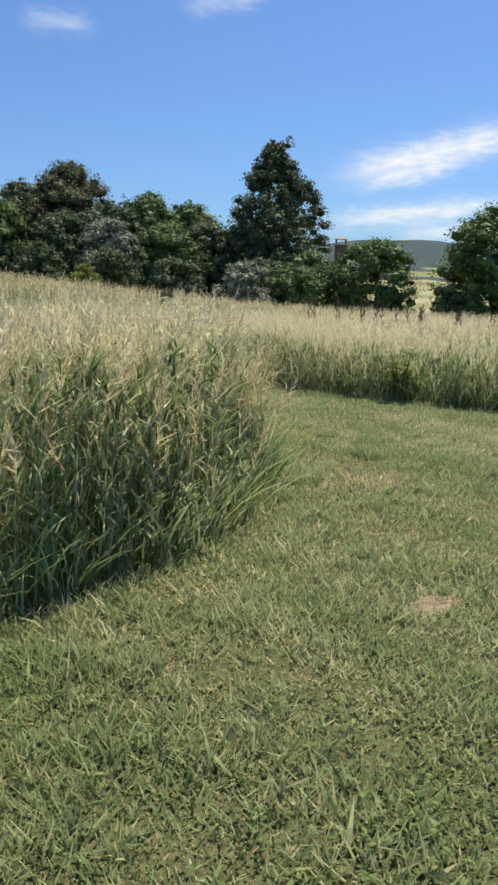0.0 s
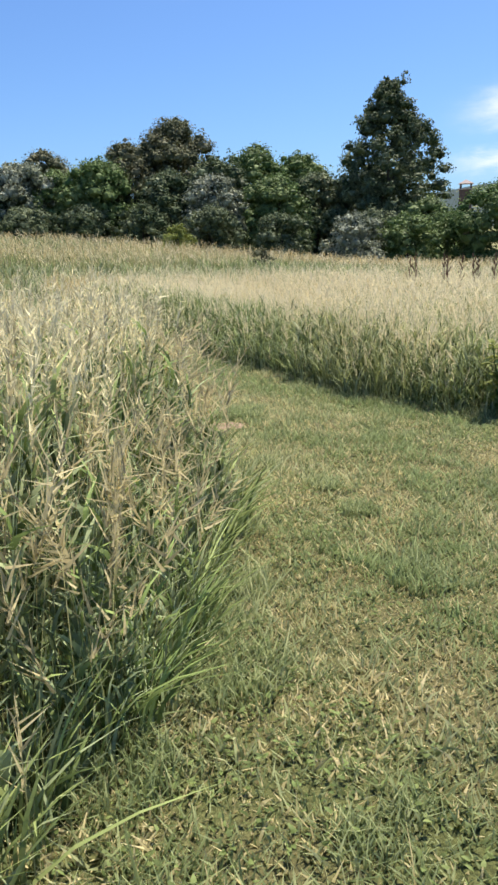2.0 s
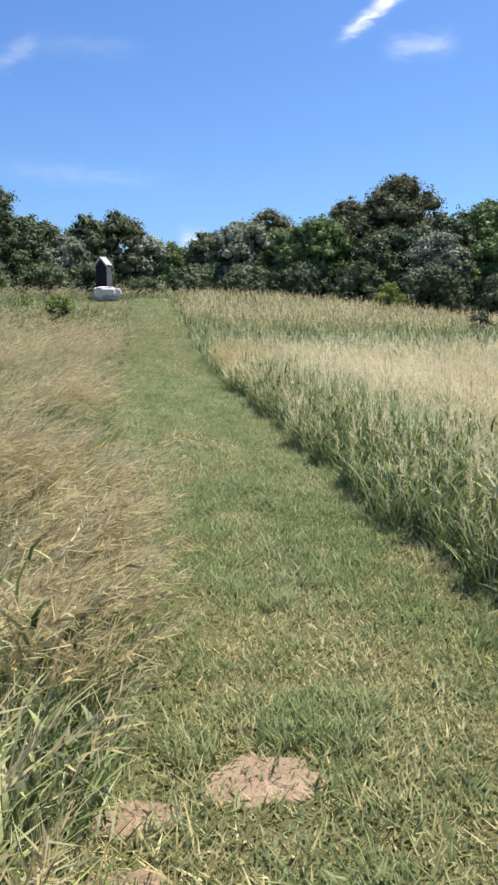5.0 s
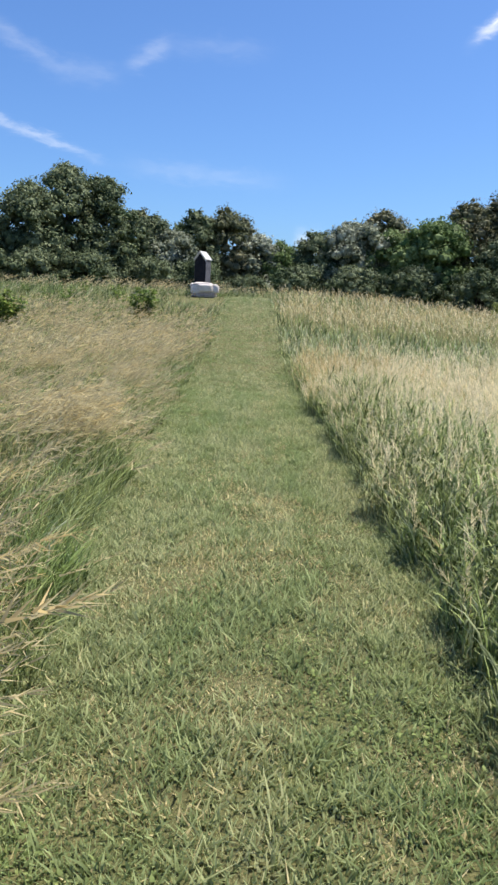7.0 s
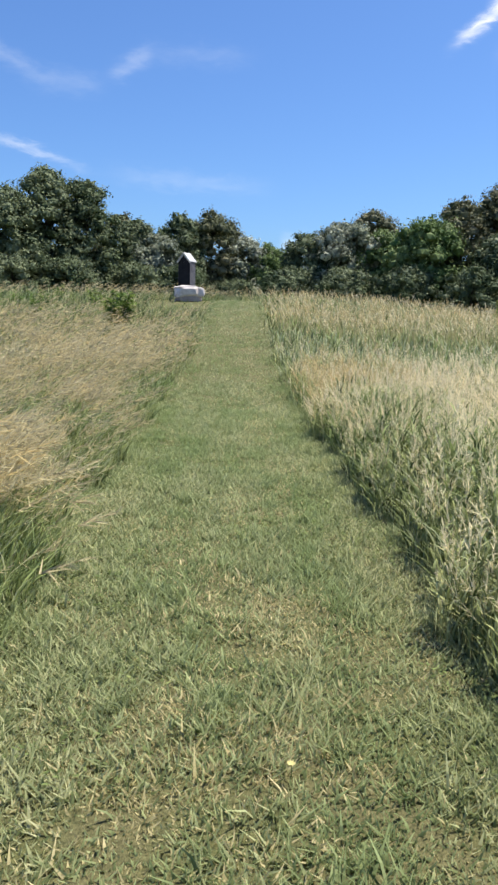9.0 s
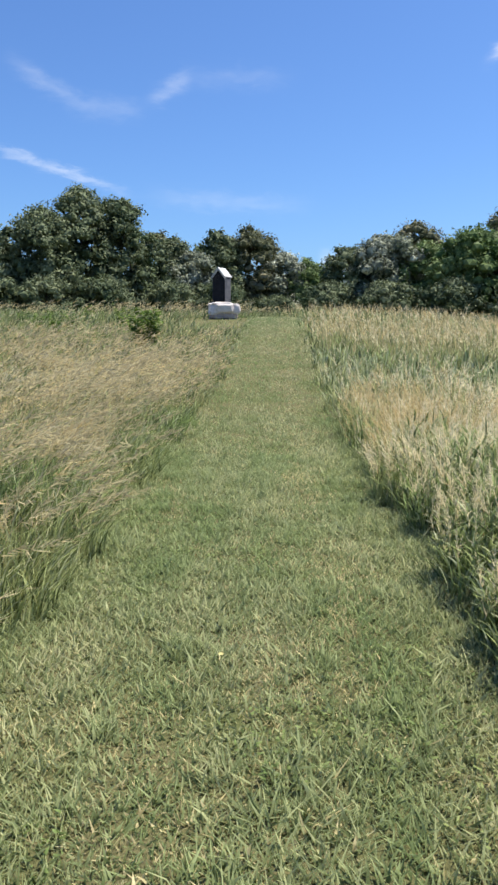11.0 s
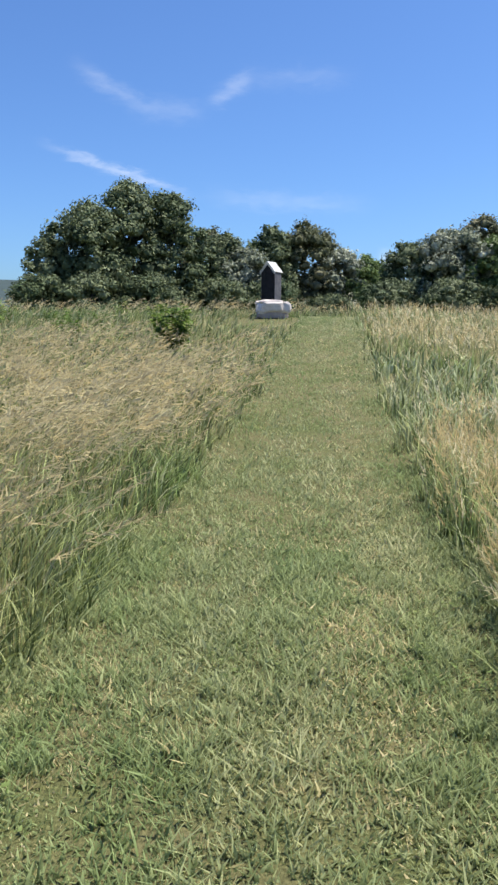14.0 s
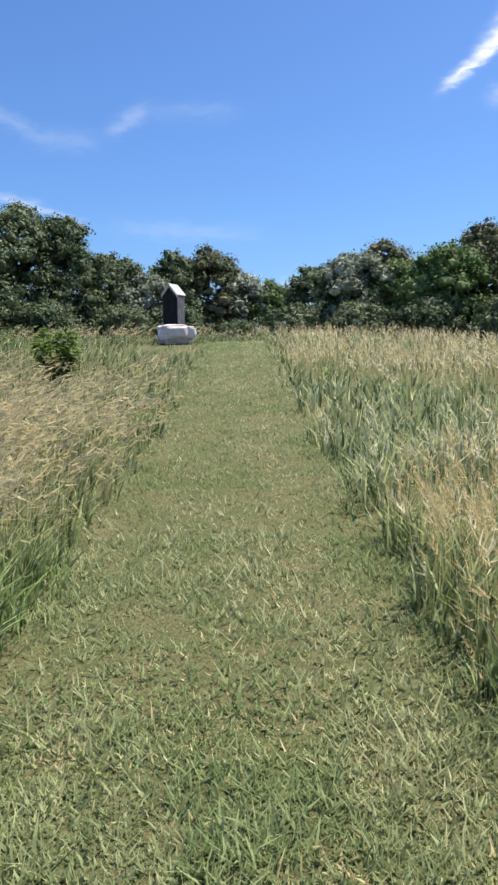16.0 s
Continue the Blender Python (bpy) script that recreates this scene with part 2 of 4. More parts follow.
M_TIN = solid_material("pale_metal_roof", (0.48, 0.48, 0.49, 1), (0.62, 0.62, 0.61, 1), 4.0, 0.5, 0.2)
# red brick greyed down, the haze of distance being in its colour
M_BRICK = solid_material("hazed_red_brick", (0.095, 0.07, 0.07, 1), (0.14, 0.105, 0.10, 1), 1.5, 0.9, 0.4)

# ---- mesh tools ----
rng = np.random.default_rng(7)


def smooth(a, b, v):
    t = np.clip((np.asarray(v, float) - a) / (b - a), 0, 1)
    return t * t * (3 - 2 * t)


def height(x, y):
    """Height of the ground: level by the start, up to a low crest ahead, down to the east, a valley, then wooded ridges."""
    x, y = np.asarray(x, float), np.asarray(y, float)
    r = np.hypot(x, y - 8)
    near = 1.9 * smooth(13, 46, y) * (1 - 0.95 * smooth(2, 26, x)) - 0.9 * smooth(9, 42, x)
    near = near + 0.03 * np.sin(x * 0.9 + 1.3) * np.sin(y * 0.7) * smooth(1.5, 4, np.abs(x))
    az = np.arctan2(x, y)
    ridge = 1 + 0.10 * np.sin(az * 9 + 0.6) + 0.05 * np.sin(az * 23 + 2.0) + 0.02 * np.sin(az * 61)
    far = (-7 * smooth(52, 150, r) + 9 * smooth(190, 420, r) + 20 * smooth(420, 850, r) + 66 * smooth(800, 1500, r)) * np.where(r > 300, ridge, 1)
    return near * (1 - smooth(60, 150, r)) + far


def build(name, verts, faces, mats, mat_index=None, tip=None, smooth_shade=False, parent=None):
    """One mesh object from arrays; faces is a list of (n, k) index arrays."""
    me = bpy.data.meshes.new(name)
    verts = np.asarray(verts, np.float32)
    me.vertices.add(len(verts))
    me.vertices.foreach_set("co", verts.ravel())
    loops = np.concatenate([np.asarray(f).ravel() for f in faces]).astype(np.int32)
    sizes = np.concatenate([np.full(len(f), np.asarray(f).shape[1]) for f in faces])
    starts = np.concatenate(([0], np.cumsum(sizes)[:-1])).astype(np.int32)
    me.loops.add(len(loops))
    me.loops.foreach_set("vertex_index", loops)
    me.polygons.add(len(sizes))
    me.polygons.foreach_set("loop_start", starts)
    for m in (mats if isinstance(mats, (list, tuple)) else [mats]):
        me.materials.append(m)
    if mat_index is not None:
        me.polygons.foreach_set("material_index", np.concatenate(mat_index).astype(np.int32))
    if tip is not None:
        me.attributes.new("tip", "FLOAT", "POINT").data.foreach_set("value", np.asarray(tip, np.float32))
    me.update(calc_edges=True)
    me.polygons.foreach_set("use_smooth", np.full(len(sizes), smooth_shade))
    ob = new(name, me)
    if parent is not None:
        ob.parent = parent
    return ob


def part(name, bm, mat, parent, label=""):
    me = bpy.data.meshes.new(name)
    bmesh.ops.recalc_face_normals(bm, faces=bm.faces)
    bm.to_mesh(me)
    bm.free()
    me.materials.append(mat)
    ob = new(name, me)
    ob.parent = parent
    return tagged(ob, label)


class Strands:
    """Collects blades, stems and seed heads into one mesh."""

    def __init__(self):
        self.v, self.q, self.t, self.qm, self.tm, self.tip, self.n = [], [], [], [], [], [], 0

    def ribbons(self, base, lean, tall, width, segs, mat, curl=1.7):
        """Tapering bent blades; lean is the tip's offset in x and y. Returns the tips."""
        N = len(base)
        if N == 0:
            return base
        yaw = rng.uniform(0, math.pi, N)
        side = np.stack([np.cos(yaw), np.sin(yaw), np.zeros(N)], 1) * (width / 2)[:, None]
        rows, tips = [], []
        for s in range(segs + 1):
            f = s / segs
            c = base.copy()
            c[:, :2] += lean * f ** curl
            c[:, 2] += tall * f * (1 - 0.12 * f * f)
            w = (1 - f) ** 0.6 if s else 0.75
            if s < segs:
                rows += [c - side * w, c + side * w]
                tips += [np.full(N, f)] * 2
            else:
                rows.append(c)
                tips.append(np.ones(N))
        k = len(rows)
        V = np.stack(rows, 1).reshape(-1, 3)
        b = self.n + np.arange(N)[:, None] * k
        for s in range(segs - 1):
            self.q.append(b + np.array([2 * s, 2 * s + 1, 2 * s + 3, 2 * s + 2]))
            self.qm.append(np.full(N, mat))
        self.t.append(b + np.array([k - 3, k - 2, k - 1]))
        self.tm.append(np.full(N, mat))
        self.v.append(V)
        self.tip.append(np.stack(tips, 1).ravel())
        self.n += N * k
        return rows[-1]

    def plumes(self, tips, way, span, length, width, count, mat):
        """Loose feathery panicles: count slivers spread over the top of each stalk."""
        N = len(tips)
        if N == 0:
            return
        for k in range(count):
            f = (k + rng.random(N)) / count
            start = tips - way * (span * f)[:, None] + way * (0.12 * span)[:, None]
            out = way * 0.9 + rng.normal(0, 0.42, (N, 3))
            out /= np.linalg.norm(out, axis=1)[:, None]
            side = np.cross(out, rng.normal(size=(N, 3)))
            side *= (width * (0.5 + 0.7 * f) / 2 / np.linalg.norm(side, axis=1))[:, None]
            end = start + out * (length * (0.55 + 0.6 * f))[:, None]
            self.v.append(np.stack([start - side, start + side, end], 1).reshape(-1, 3))
            self.t.append(self.n + np.arange(N)[:, None] * 3 + np.array([0, 1, 2]))
            self.tm.append(np.full(N, mat))
            self.tip.append(np.tile([0.2, 0.4, 1.0], N))
            self.n += N * 3

    def finish(self, name, mats, parent=None):
        faces, idx = [], []
        if self.q:
            faces.append(np.concatenate(self.q)); idx.append(np.concatenate(self.qm))
        faces.append(np.concatenate(self.t)); idx.append(np.concatenate(self.tm))
        return build(name, np.concatenate(self.v), faces, mats, idx, np.concatenate(self.tip), parent=parent)


# ---- plan of the mown way ----
LEFT_Y = (-3.0, -2.3, -2.05, -1.7, -1.15, -0.7, 0.1, 1.2, 1.9, 2.8, 5, 7, 9.5, 13, 18, 30, 43.5, 46.5, 56)
LEFT_X = (-9.0, -4.3, -3.35, -2.65, -2.02, -1.66, -1.27, -0.98, -0.88, -0.86, -0.92, -1.05, -1.18, -1.22, -1.15, -1.1, -1.1, -0.02, 0.0)
RIGHT_Y = (-8, -1, 0.1, 1.2, 2.05, 3.4, 6, 10, 18, 30, 43.5, 46.5, 56)
RIGHT_X = (9.5, 3.0, 2.14, 1.70, 1.36, 1.10, 1.0, 1.03, 0.9, 0.98, 1.05, 0.02, 0.0)
WALK = np.array([(-5.1, -5.1), (-3.2, -3.6), (-1.9, -2.0), (-0.9, -0.4), (-0.4, 1.2), (0, 3.2), (0, 13.1)])


def ripple(x, y, k):
    return 0.07 * np.sin(y * 2.3 + k) + 0.05 * np.sin(y * 5.9 + 2 * k) + 0.03 * np.sin(y * 13.1 + x + k)


def left_gap(x, y):
    """Metres that a point lies inside the western meadow (negative: on the mown way)."""
    return np.where(y < -2.9, -1.0, np.interp(y, LEFT_Y, LEFT_X) + ripple(x, y, 0.4) - x)


def right_gap(x, y):
    return x - np.interp(y, RIGHT_Y, RIGHT_X) + ripple(x, y, 2.1)


def walk_distance(x, y):
    p = np.stack([x, y], 1)
    best = np.full(len(x), 1e9)
    for a, b in zip(WALK[:-1], WALK[1:]):
        d = b - a
        t = np.clip(((p - a) @ d) / (d @ d), 0, 1)
        best = np.minimum(best, np.linalg.norm(p - a - t[:, None] * d, axis=1))
    return best


def patches(x, y, s, k):
    """Soft uneven field, about -1 to 1, with patches of s metres."""
    a = np.sin(x / s + 1.7 * np.sin(y / s * 0.7 + k) + k) + np.sin(y / s * 1.3 + 1.3 * np.sin(x / s * 0.9 + 2 * k))
    b = np.sin((x + y) / s * 2.3 + k * 3) * np.sin((x - y) / s * 1.9 + k)
    return 0.4 * a + 0.35 * b


LATTICE = np.random.default_rng(99).random((256, 256)) * 2 - 1


def lumps(x, y, s, k):
    """Uneven field, -1 to 1, with lumps about s metres across."""
    u, v = np.asarray(x) / s + 17.3 * k, np.asarray(y) / s + 5.1 * k
    i, j = np.floor(u).astype(int), np.floor(v).astype(int)
    a, b = u - i, v - j
    a, b = a * a * (3 - 2 * a), b * b * (3 - 2 * b)
    row = lambda n: LATTICE[i % 256, n % 256] * (1 - a) + LATTICE[(i + 1) % 256, n % 256] * a
    return row(j) * (1 - b) + row(j + 1) * b


def scatter(x0, x1, y0, y1, per_m2):
    n = int((x1 - x0) * (y1 - y0) * per_m2)
    return rng.uniform(x0, x1, n), rng.uniform(y0, y1, n)


# ---- ground ----


def make_ground():
    rad = np.concatenate(([0], np.geomspace(0.5, 60, 70), np.geomspace(64, 3500, 60)))
    az = np.linspace(0, 2 * math.pi, 301)[:-1]
    R, A = np.meshgrid(rad[1:], az, indexing="ij")
    X, Y = R * np.sin(A), 8 + R * np.cos(A)
    V = np.stack([X, Y, height(X, Y)], -1).reshape(-1, 3)
    V = np.concatenate((V, [[0, 8, float(height(0, 8))]]))
    n = len(az)
    i, j = np.meshgrid(np.arange(len(rad) - 2), np.arange(n), indexing="ij")
    j2 = (j + 1) % n
    quads = np.stack([i * n + j, (i + 1) * n + j, (i + 1) * n + j2, i * n + j2], -1).reshape(-1, 4)
    k = np.arange(n)
    tris = np.stack([np.full(n, len(V) - 1), k, (k + 1) % n], -1)
    ob = build("ground", V, [quads[:, ::-1], tris[:, ::-1]], M_GROUND, smooth_shade=True)
    tagged(ob, "grassy soil rolling down to fields and wooded ridges", "ground", kind="structure")


make_ground()

# ---- mown lawn ----
BARE = ((-0.36, 2.24, 0.20, 0.13), (-0.79, 2.12, 0.15, 0.08), (-0.82, 1.86, 0.11, 0.05), (-2.62, -3.1, 0.16, 0.08))


def bare(x, y):
    """1 inside a bare patch of soil, 0 outside."""
    b = np.zeros(len(x))
    for cx, cy, rx, ry in BARE:
        b = np.maximum(b, 1 - smooth(0.75, 1.25, np.hypot((x - cx) / rx, (y - cy) / ry) + 0.15 * np.sin(x * 40) * np.sin(y * 37)))
    return b


def make_lawn():
    g = Strands()
    for lo, hi, box, dens, wide, share in ((0, 2.6, (-8, 4, -8, 16), 10000, 0.015, 0.04), (2.6, 5, (-10, 6, -10, 19), 2800, 0.019, 0.0), (5, 9, (-11, 9, -11, 23), 900, 0.025, 0.0), (9, 50, (-2, 2, 15, 52), 560, 0.032, 0.0)):
        x, y = scatter(*box, dens)
        d = walk_distance(x, y)
        keep = (d >= lo) & (d < hi) & (left_gap(x, y) < 0.12) & (right_gap(x, y) < 0.12) & (rng.random(len(x)) > 0.74 * bare(x, y))
        # thin spots of dead thatch
        keep &= rng.random(len(x)) < 0.86 + 0.3 * lumps(x, y, 0.14, 1.1) + 0.2 * lumps(x, y, 0.5, 4.4)
        x, y = x[keep], y[keep]
        N = len(x)
        z = height(x, y)
        tuft = 0.5 * patches(x, y, 0.16, 2.2) + 0.9 * lumps(x, y, 0.11, 2.2) + 0.7 * lumps(x, y, 0.32, 0.3)
        edge = np.maximum(left_gap(x, y), right_gap(x, y))
        tall = rng.gamma(5, 0.0068, N) * (1 + 0.55 * tuft).clip(0.3, 2.2) * (1 + 0.7 * smooth(-0.2, 0.1, edge)) + 0.008
        a = rng.uniform(0, 2 * math.pi, N)
        reach = tall * rng.uniform(0.2, 1.3, N)
        flat = rng.random(N) < 0.12
        tall[flat] *= 0.3
        lean = np.stack([np.cos(a), np.sin(a)], 1) * reach[:, None]
        w = wide * rng.uniform(0.6, 1.35, N)
        bent = rng.random(N) < share
        worn = 0.28 * np.exp(-((x - 0.3 - 0.06 * np.sin(y * 0.8)) / 0.17) ** 2) * smooth(9, 14, y) - 0.2 * smooth(0.5, 0.7, x) * smooth(6, 9, y) - 0.18 * (1 - smooth(-0.5, 0.1, x)) * smooth(8, 11, y)
        spots = 0.55 * lumps(x, y, 0.6, 6.1) + 0.5 * lumps(x, y, 0.2, 3.3) + 0.35 * lumps(x, y, 0.08, 7.7) - 0.3 * tuft
        dried = rng.random(N) < np.clip(0.06 + 0.34 * smooth(-3.6, -0.8, y) * (1 - smooth(2.0, 6, y)) + 0.34 * np.exp(-((x - 0.15) / 0.5) ** 2 - ((y - 7.4) / 1.5) ** 2) + 0.55 * spots * (0.35 + 0.65 * smooth(-3.6, -1, y)) + worn, 0.03, 0.88)
        tall[dried] *= 0.72
        lean[dried] *= 0.8
        for pick, segs, mat in ((bent & dried, 2, 2), (~bent & dried, 1, 2), (bent & ~dried, 2, 0), (~bent & ~dried, 1, 0)):
            longer = 1.3 if segs == 2 else 1.0
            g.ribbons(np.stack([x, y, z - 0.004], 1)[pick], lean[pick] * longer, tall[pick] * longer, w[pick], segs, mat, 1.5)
    # clover and plantain leaves in loose colonies
    x, y = scatter(-7, 4, -7, 16, 420)
    keep = (walk_distance(x, y) < 3.2) & (left_gap(x, y) < 0.1) & (right_gap(x, y) < 0.1) & (rng.random(len(x)) < smooth(0.1, 0.5, patches(x, y, 0.45, 5.0)) * 0.8) & (bare(x, y) < 0.5)
    x, y = x[keep], y[keep]
    for k in range(3):
        a = rng.uniform(0, 2 * math.pi, len(x))
        r = rng.uniform(0.009, 0.025, len(x))
        g.ribbons(np.stack([x + 0.02 * np.cos(a), y + 0.02 * np.sin(a), height(x, y) + rng.uniform(0.01, 0.05, len(x))], 1), np.stack([np.cos(a), np.sin(a)], 1) * r[:, None], r * 0.35, r * 0.9, 2, 1, 1.0)
    # rank tufts that the mower missed
    spots = [(-0.74, -0.77, 0.16), (-0.45, 0.55, 0.12), (-0.2, 2.52, 0.14), (-0.05, 2.42, 0.1), (-0.6, 2.45, 0.12), (-1.2, 0.35, 0.16), (-1.55, -0.45, 0.2), (-1.8, -1.05, 0.2), (-2.3, -1.35, 0.2), (-0.95, 1.5, 0.16)]
    spots += [(rng.uniform(-5, 2), rng.uniform(-4, 14), rng.uniform(0.05, 0.12)) for i in range(90)]
    for cx, cy, r in spots:
        n = int(2200 * r)
        a, q = rng.uniform(0, 2 * math.pi, n), r * np.sqrt(rng.random(n))
        x, y = cx + q * np.cos(a), cy + q * np.sin(a)
        ok = (left_gap(x, y) < 0.1) & (right_gap(x, y) < 0.1) & (bare(x, y) < 0.4)
        x, y, a = x[ok], y[ok], a[ok]
        n = len(x)
        tall = rng.uniform(0.03, 0.07, n) + 0.3 * r
        a = rng.uniform(0, 2 * math.pi, n)
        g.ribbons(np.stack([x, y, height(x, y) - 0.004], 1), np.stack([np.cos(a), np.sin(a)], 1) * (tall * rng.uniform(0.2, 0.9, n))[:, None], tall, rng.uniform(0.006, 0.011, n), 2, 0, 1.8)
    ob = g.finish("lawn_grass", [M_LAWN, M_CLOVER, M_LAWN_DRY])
    tagged(ob, "short mown grass, half dried, on a path through the meadow", "lawn", kind="stuff")


make_lawn()


def make_bare_patch(cx, cy, rx, ry):
    bm = bmesh.new()
    c = bm.verts.new((0, 0, 0.012))
    rings = []
    for k, (f, zz) in enumerate(((0.45, 0.012), (0.8, 0.009), (1.12, -0.004))):
        rings.append([bm.verts.new((rx * f * math.cos(a) * (1 + 0.12 * math.sin(5 * a + cx * 9)), ry * f * math.sin(a) * (1 + 0.15 * math.sin(3 * a + cy * 7)),
                                    zz + 0.006 * math.sin(7 * a + k))) for a in np.linspace(0, 2 * math.pi, 25)[:-1]])
    for i in range(24):
        j = (i + 1) % 24
        bm.faces.new((c, rings[0][i], rings[0][j]))
        for p, q in zip(rings, rings[1:]):
            bm.faces.new((p[i], q[i], q[j], p[j]))
    me = bpy.data.meshes.new("bare_patch")
    bmesh.ops.recalc_face_normals(bm, faces=bm.faces)
    bm.to_mesh(me)
    bm.free()
    me.materials.append(M_SOIL)
    ob = new("bare_patch", me)
    ob.location = (cx, cy, float(height(cx, cy)))
    tagged(ob, "dry reddish patch of bare soil in the mown grass", "soil patch", "bare patches")


for spec in BARE:
    make_bare_patch(*spec)

# ---- tall meadow ----


def ripeness(side, x, y):
    """How far the meadow has turned to seed: -1 lush green, 0 mixed, 1 pale and dense with heads."""
    wob = 0.9 * patches(x, y, 2.2, 4.4)
    yy = y + 1.3 * wob
    if side > 0:
        gold = np.exp(-((yy - 11.5) / 3.4) ** 2) * smooth(2.0, 3.3, x + 0.4 * wob)
        clump = smooth(13.6, 14.6, yy) * (1 - smooth(18.0, 19.0, yy)) * (1 - smooth(2.0, 3.5, x))
        lush = smooth(18.3, 19.3, yy) * (1 - smooth(24.5, 26.5, yy)) * (1 - 0.6 * smooth(6, 12, x))
        band = smooth(26, 28, yy) * (1 - smooth(33, 36, yy))
        front = (1 - smooth(0.9, 1.8, x - np.interp(y, RIGHT_Y, RIGHT_X))) * (1 - smooth(11, 14, y))
        return np.clip(0.15 + 0.9 * gold + 0.5 * clump - 2.0 * lush + 0.6 * band - 0.75 * front - 0.35 * smooth(35, 38, yy) + 0.35 * wob, -1, 1)
    far = smooth(27, 31, yy)
    front = (1 - smooth(0.12, 0.6, np.interp(y, LEFT_Y, LEFT_X) - x + 0.3 * wob)) * smooth(2, 5, y)
    return np.clip(0.30 - 0.6 * front - 0.1 * (1 - smooth(0, 4, y)) - 0.95 * far + 0.5 * smooth(41, 46, y) + 0.35 * wob + 0.9 * lumps(x, y, 0.9, 2.5) * (1 - 0.6 * far), -1, 1)


def leafy_stems(g, x, y, gp, tall, broad, headed, heads, lean, blade, tiers=7):
    """Upright grass whose stems carry arching leaves, and close heads where headed."""
    N = len(x)
    base = np.stack([x, y, height(x, y) - 0.01], 1)
    tips = g.ribbons(base, lean, tall, rng.uniform(0.004, 0.007, N), 3, blade, 1.6)
    way = np.concatenate([lean * 1.4, tall[:, None] * 0.7], 1)
    way /= np.linalg.norm(way, axis=1)[:, None]
    pale = rng.random(N) < 0.15
    for pick, mat in ((headed & pale, heads[0]), (headed & ~pale, heads[1])):
        k = pick.sum()
        g.plumes(tips[pick], way[pick], rng.uniform(0.18, 0.30, k) * broad, rng.uniform(0.045, 0.075, k) * broad, rng.uniform(0.006, 0.010, k) * broad, 20, mat)
    for k in range(tiers):
        f = rng.uniform(0.06 + 0.63 * k / tiers, 0.2 + 0.63 * k / tiers, N)
        some = (gp < 1.2) | (rng.random(N) < 0.35)
        b = base + np.concatenate([lean * (f ** 1.6)[:, None], (tall * f * (1 - 0.12 * f * f))[:, None]], 1)
        a = rng.uniform(0, 2 * math.pi, N)
        ln = rng.uniform(0.17, 0.32, N) * (0.6 + 0.4 * smooth(0.05, 0.5, gp)) * broad
        g.ribbons(b[some], (np.stack([np.cos(a), np.sin(a)], 1) * (ln * rng.uniform(0.3, 0.85, N))[:, None])[some], (ln * rng.uniform(0.4, 0.9, N))[some], (rng.uniform(0.016, 0.030, N) * broad)[some], 3, blade if k % 3 else 1 - blade, 2.0)


def reeds(g):
    """Reed grass by the start of the western meadow."""
    x, y = scatter(-9.5, 0, -3.2, 3.8, 330)
    gp = left_gap(x, y)
    keep = (gp > 0.08) & (gp < 3.6) & (walk_distance(x, y) < 4.4) & (rng.random(len(x)) < (1 - smooth(0.9, 2.7, y)) * (1 - 0.55 * smooth(0.7, 2.6, gp)) * (1 + 0.35 * lumps(x, y, 0.4, 8.0)))
    x, y, gp = x[keep], y[keep], gp[keep]
    N = len(x)
    tall = 1.32 * (0.34 + 0.66 * smooth(0.02, 0.5, gp)) * (1 - 0.2 * smooth(1.5, 3.4, y)) * (1 + 0.07 * lumps(x, y, 0.5, 9.0)) * rng.normal(1, 0.08, N).clip(0.75, 1.15)
    a = rng.uniform(0, 2 * math.pi, N)
    lean = (np.stack([np.cos(a), np.sin(a)], 1) * rng.uniform(0, 0.13, N)[:, None] + np.stack([0.05 + 0.3 * smooth(1.0, 3.0, y), -0.02 + 0 * y], 1)) * tall[:, None]
    leafy_stems(g, x, y, gp, tall, 1.0, rng.random(N) < 0.8 * smooth(0.25, 0.65, gp), (3, 5), lean, 1)


def leafy_edge(g):
    """Lush leafy grass along the cut edge of the eastern meadow."""
    x, y = scatter(0.7, 6.5, -3.0, 15, 420)
    gp = right_gap(x, y)
    keep = (gp > 0.02) & (gp < 1.3) & (rng.random(len(x)) < (1 - smooth(0.6, 1.3, gp)) * (1 - smooth(11.5, 15, y)) * (1 + 0.4 * lumps(x, y, 0.35, 3.0)))
    x, y, gp = x[keep], y[keep], gp[keep]
    N = len(x)
    tall = 0.84 * (0.5 + 0.5 * smooth(0.0, 0.35, gp)) * (1 + 0.14 * lumps(x, y, 0.5, 6.0)) * rng.normal(1, 0.1, N).clip(0.7, 1.2)
    a = rng.uniform(0, 2 * math.pi, N)
    lean = np.stack([np.cos(a), np.sin(a)], 1) * (rng.uniform(0, 0.2, N) * tall)[:, None]
    leafy_stems(g, x, y, gp, tall, 0.86, rng.random(N) < 0.22 + 0.12 * smooth(6, 9, y) * smooth(0.2, 0.8, gp), (3, 3), lean, 0, 5)


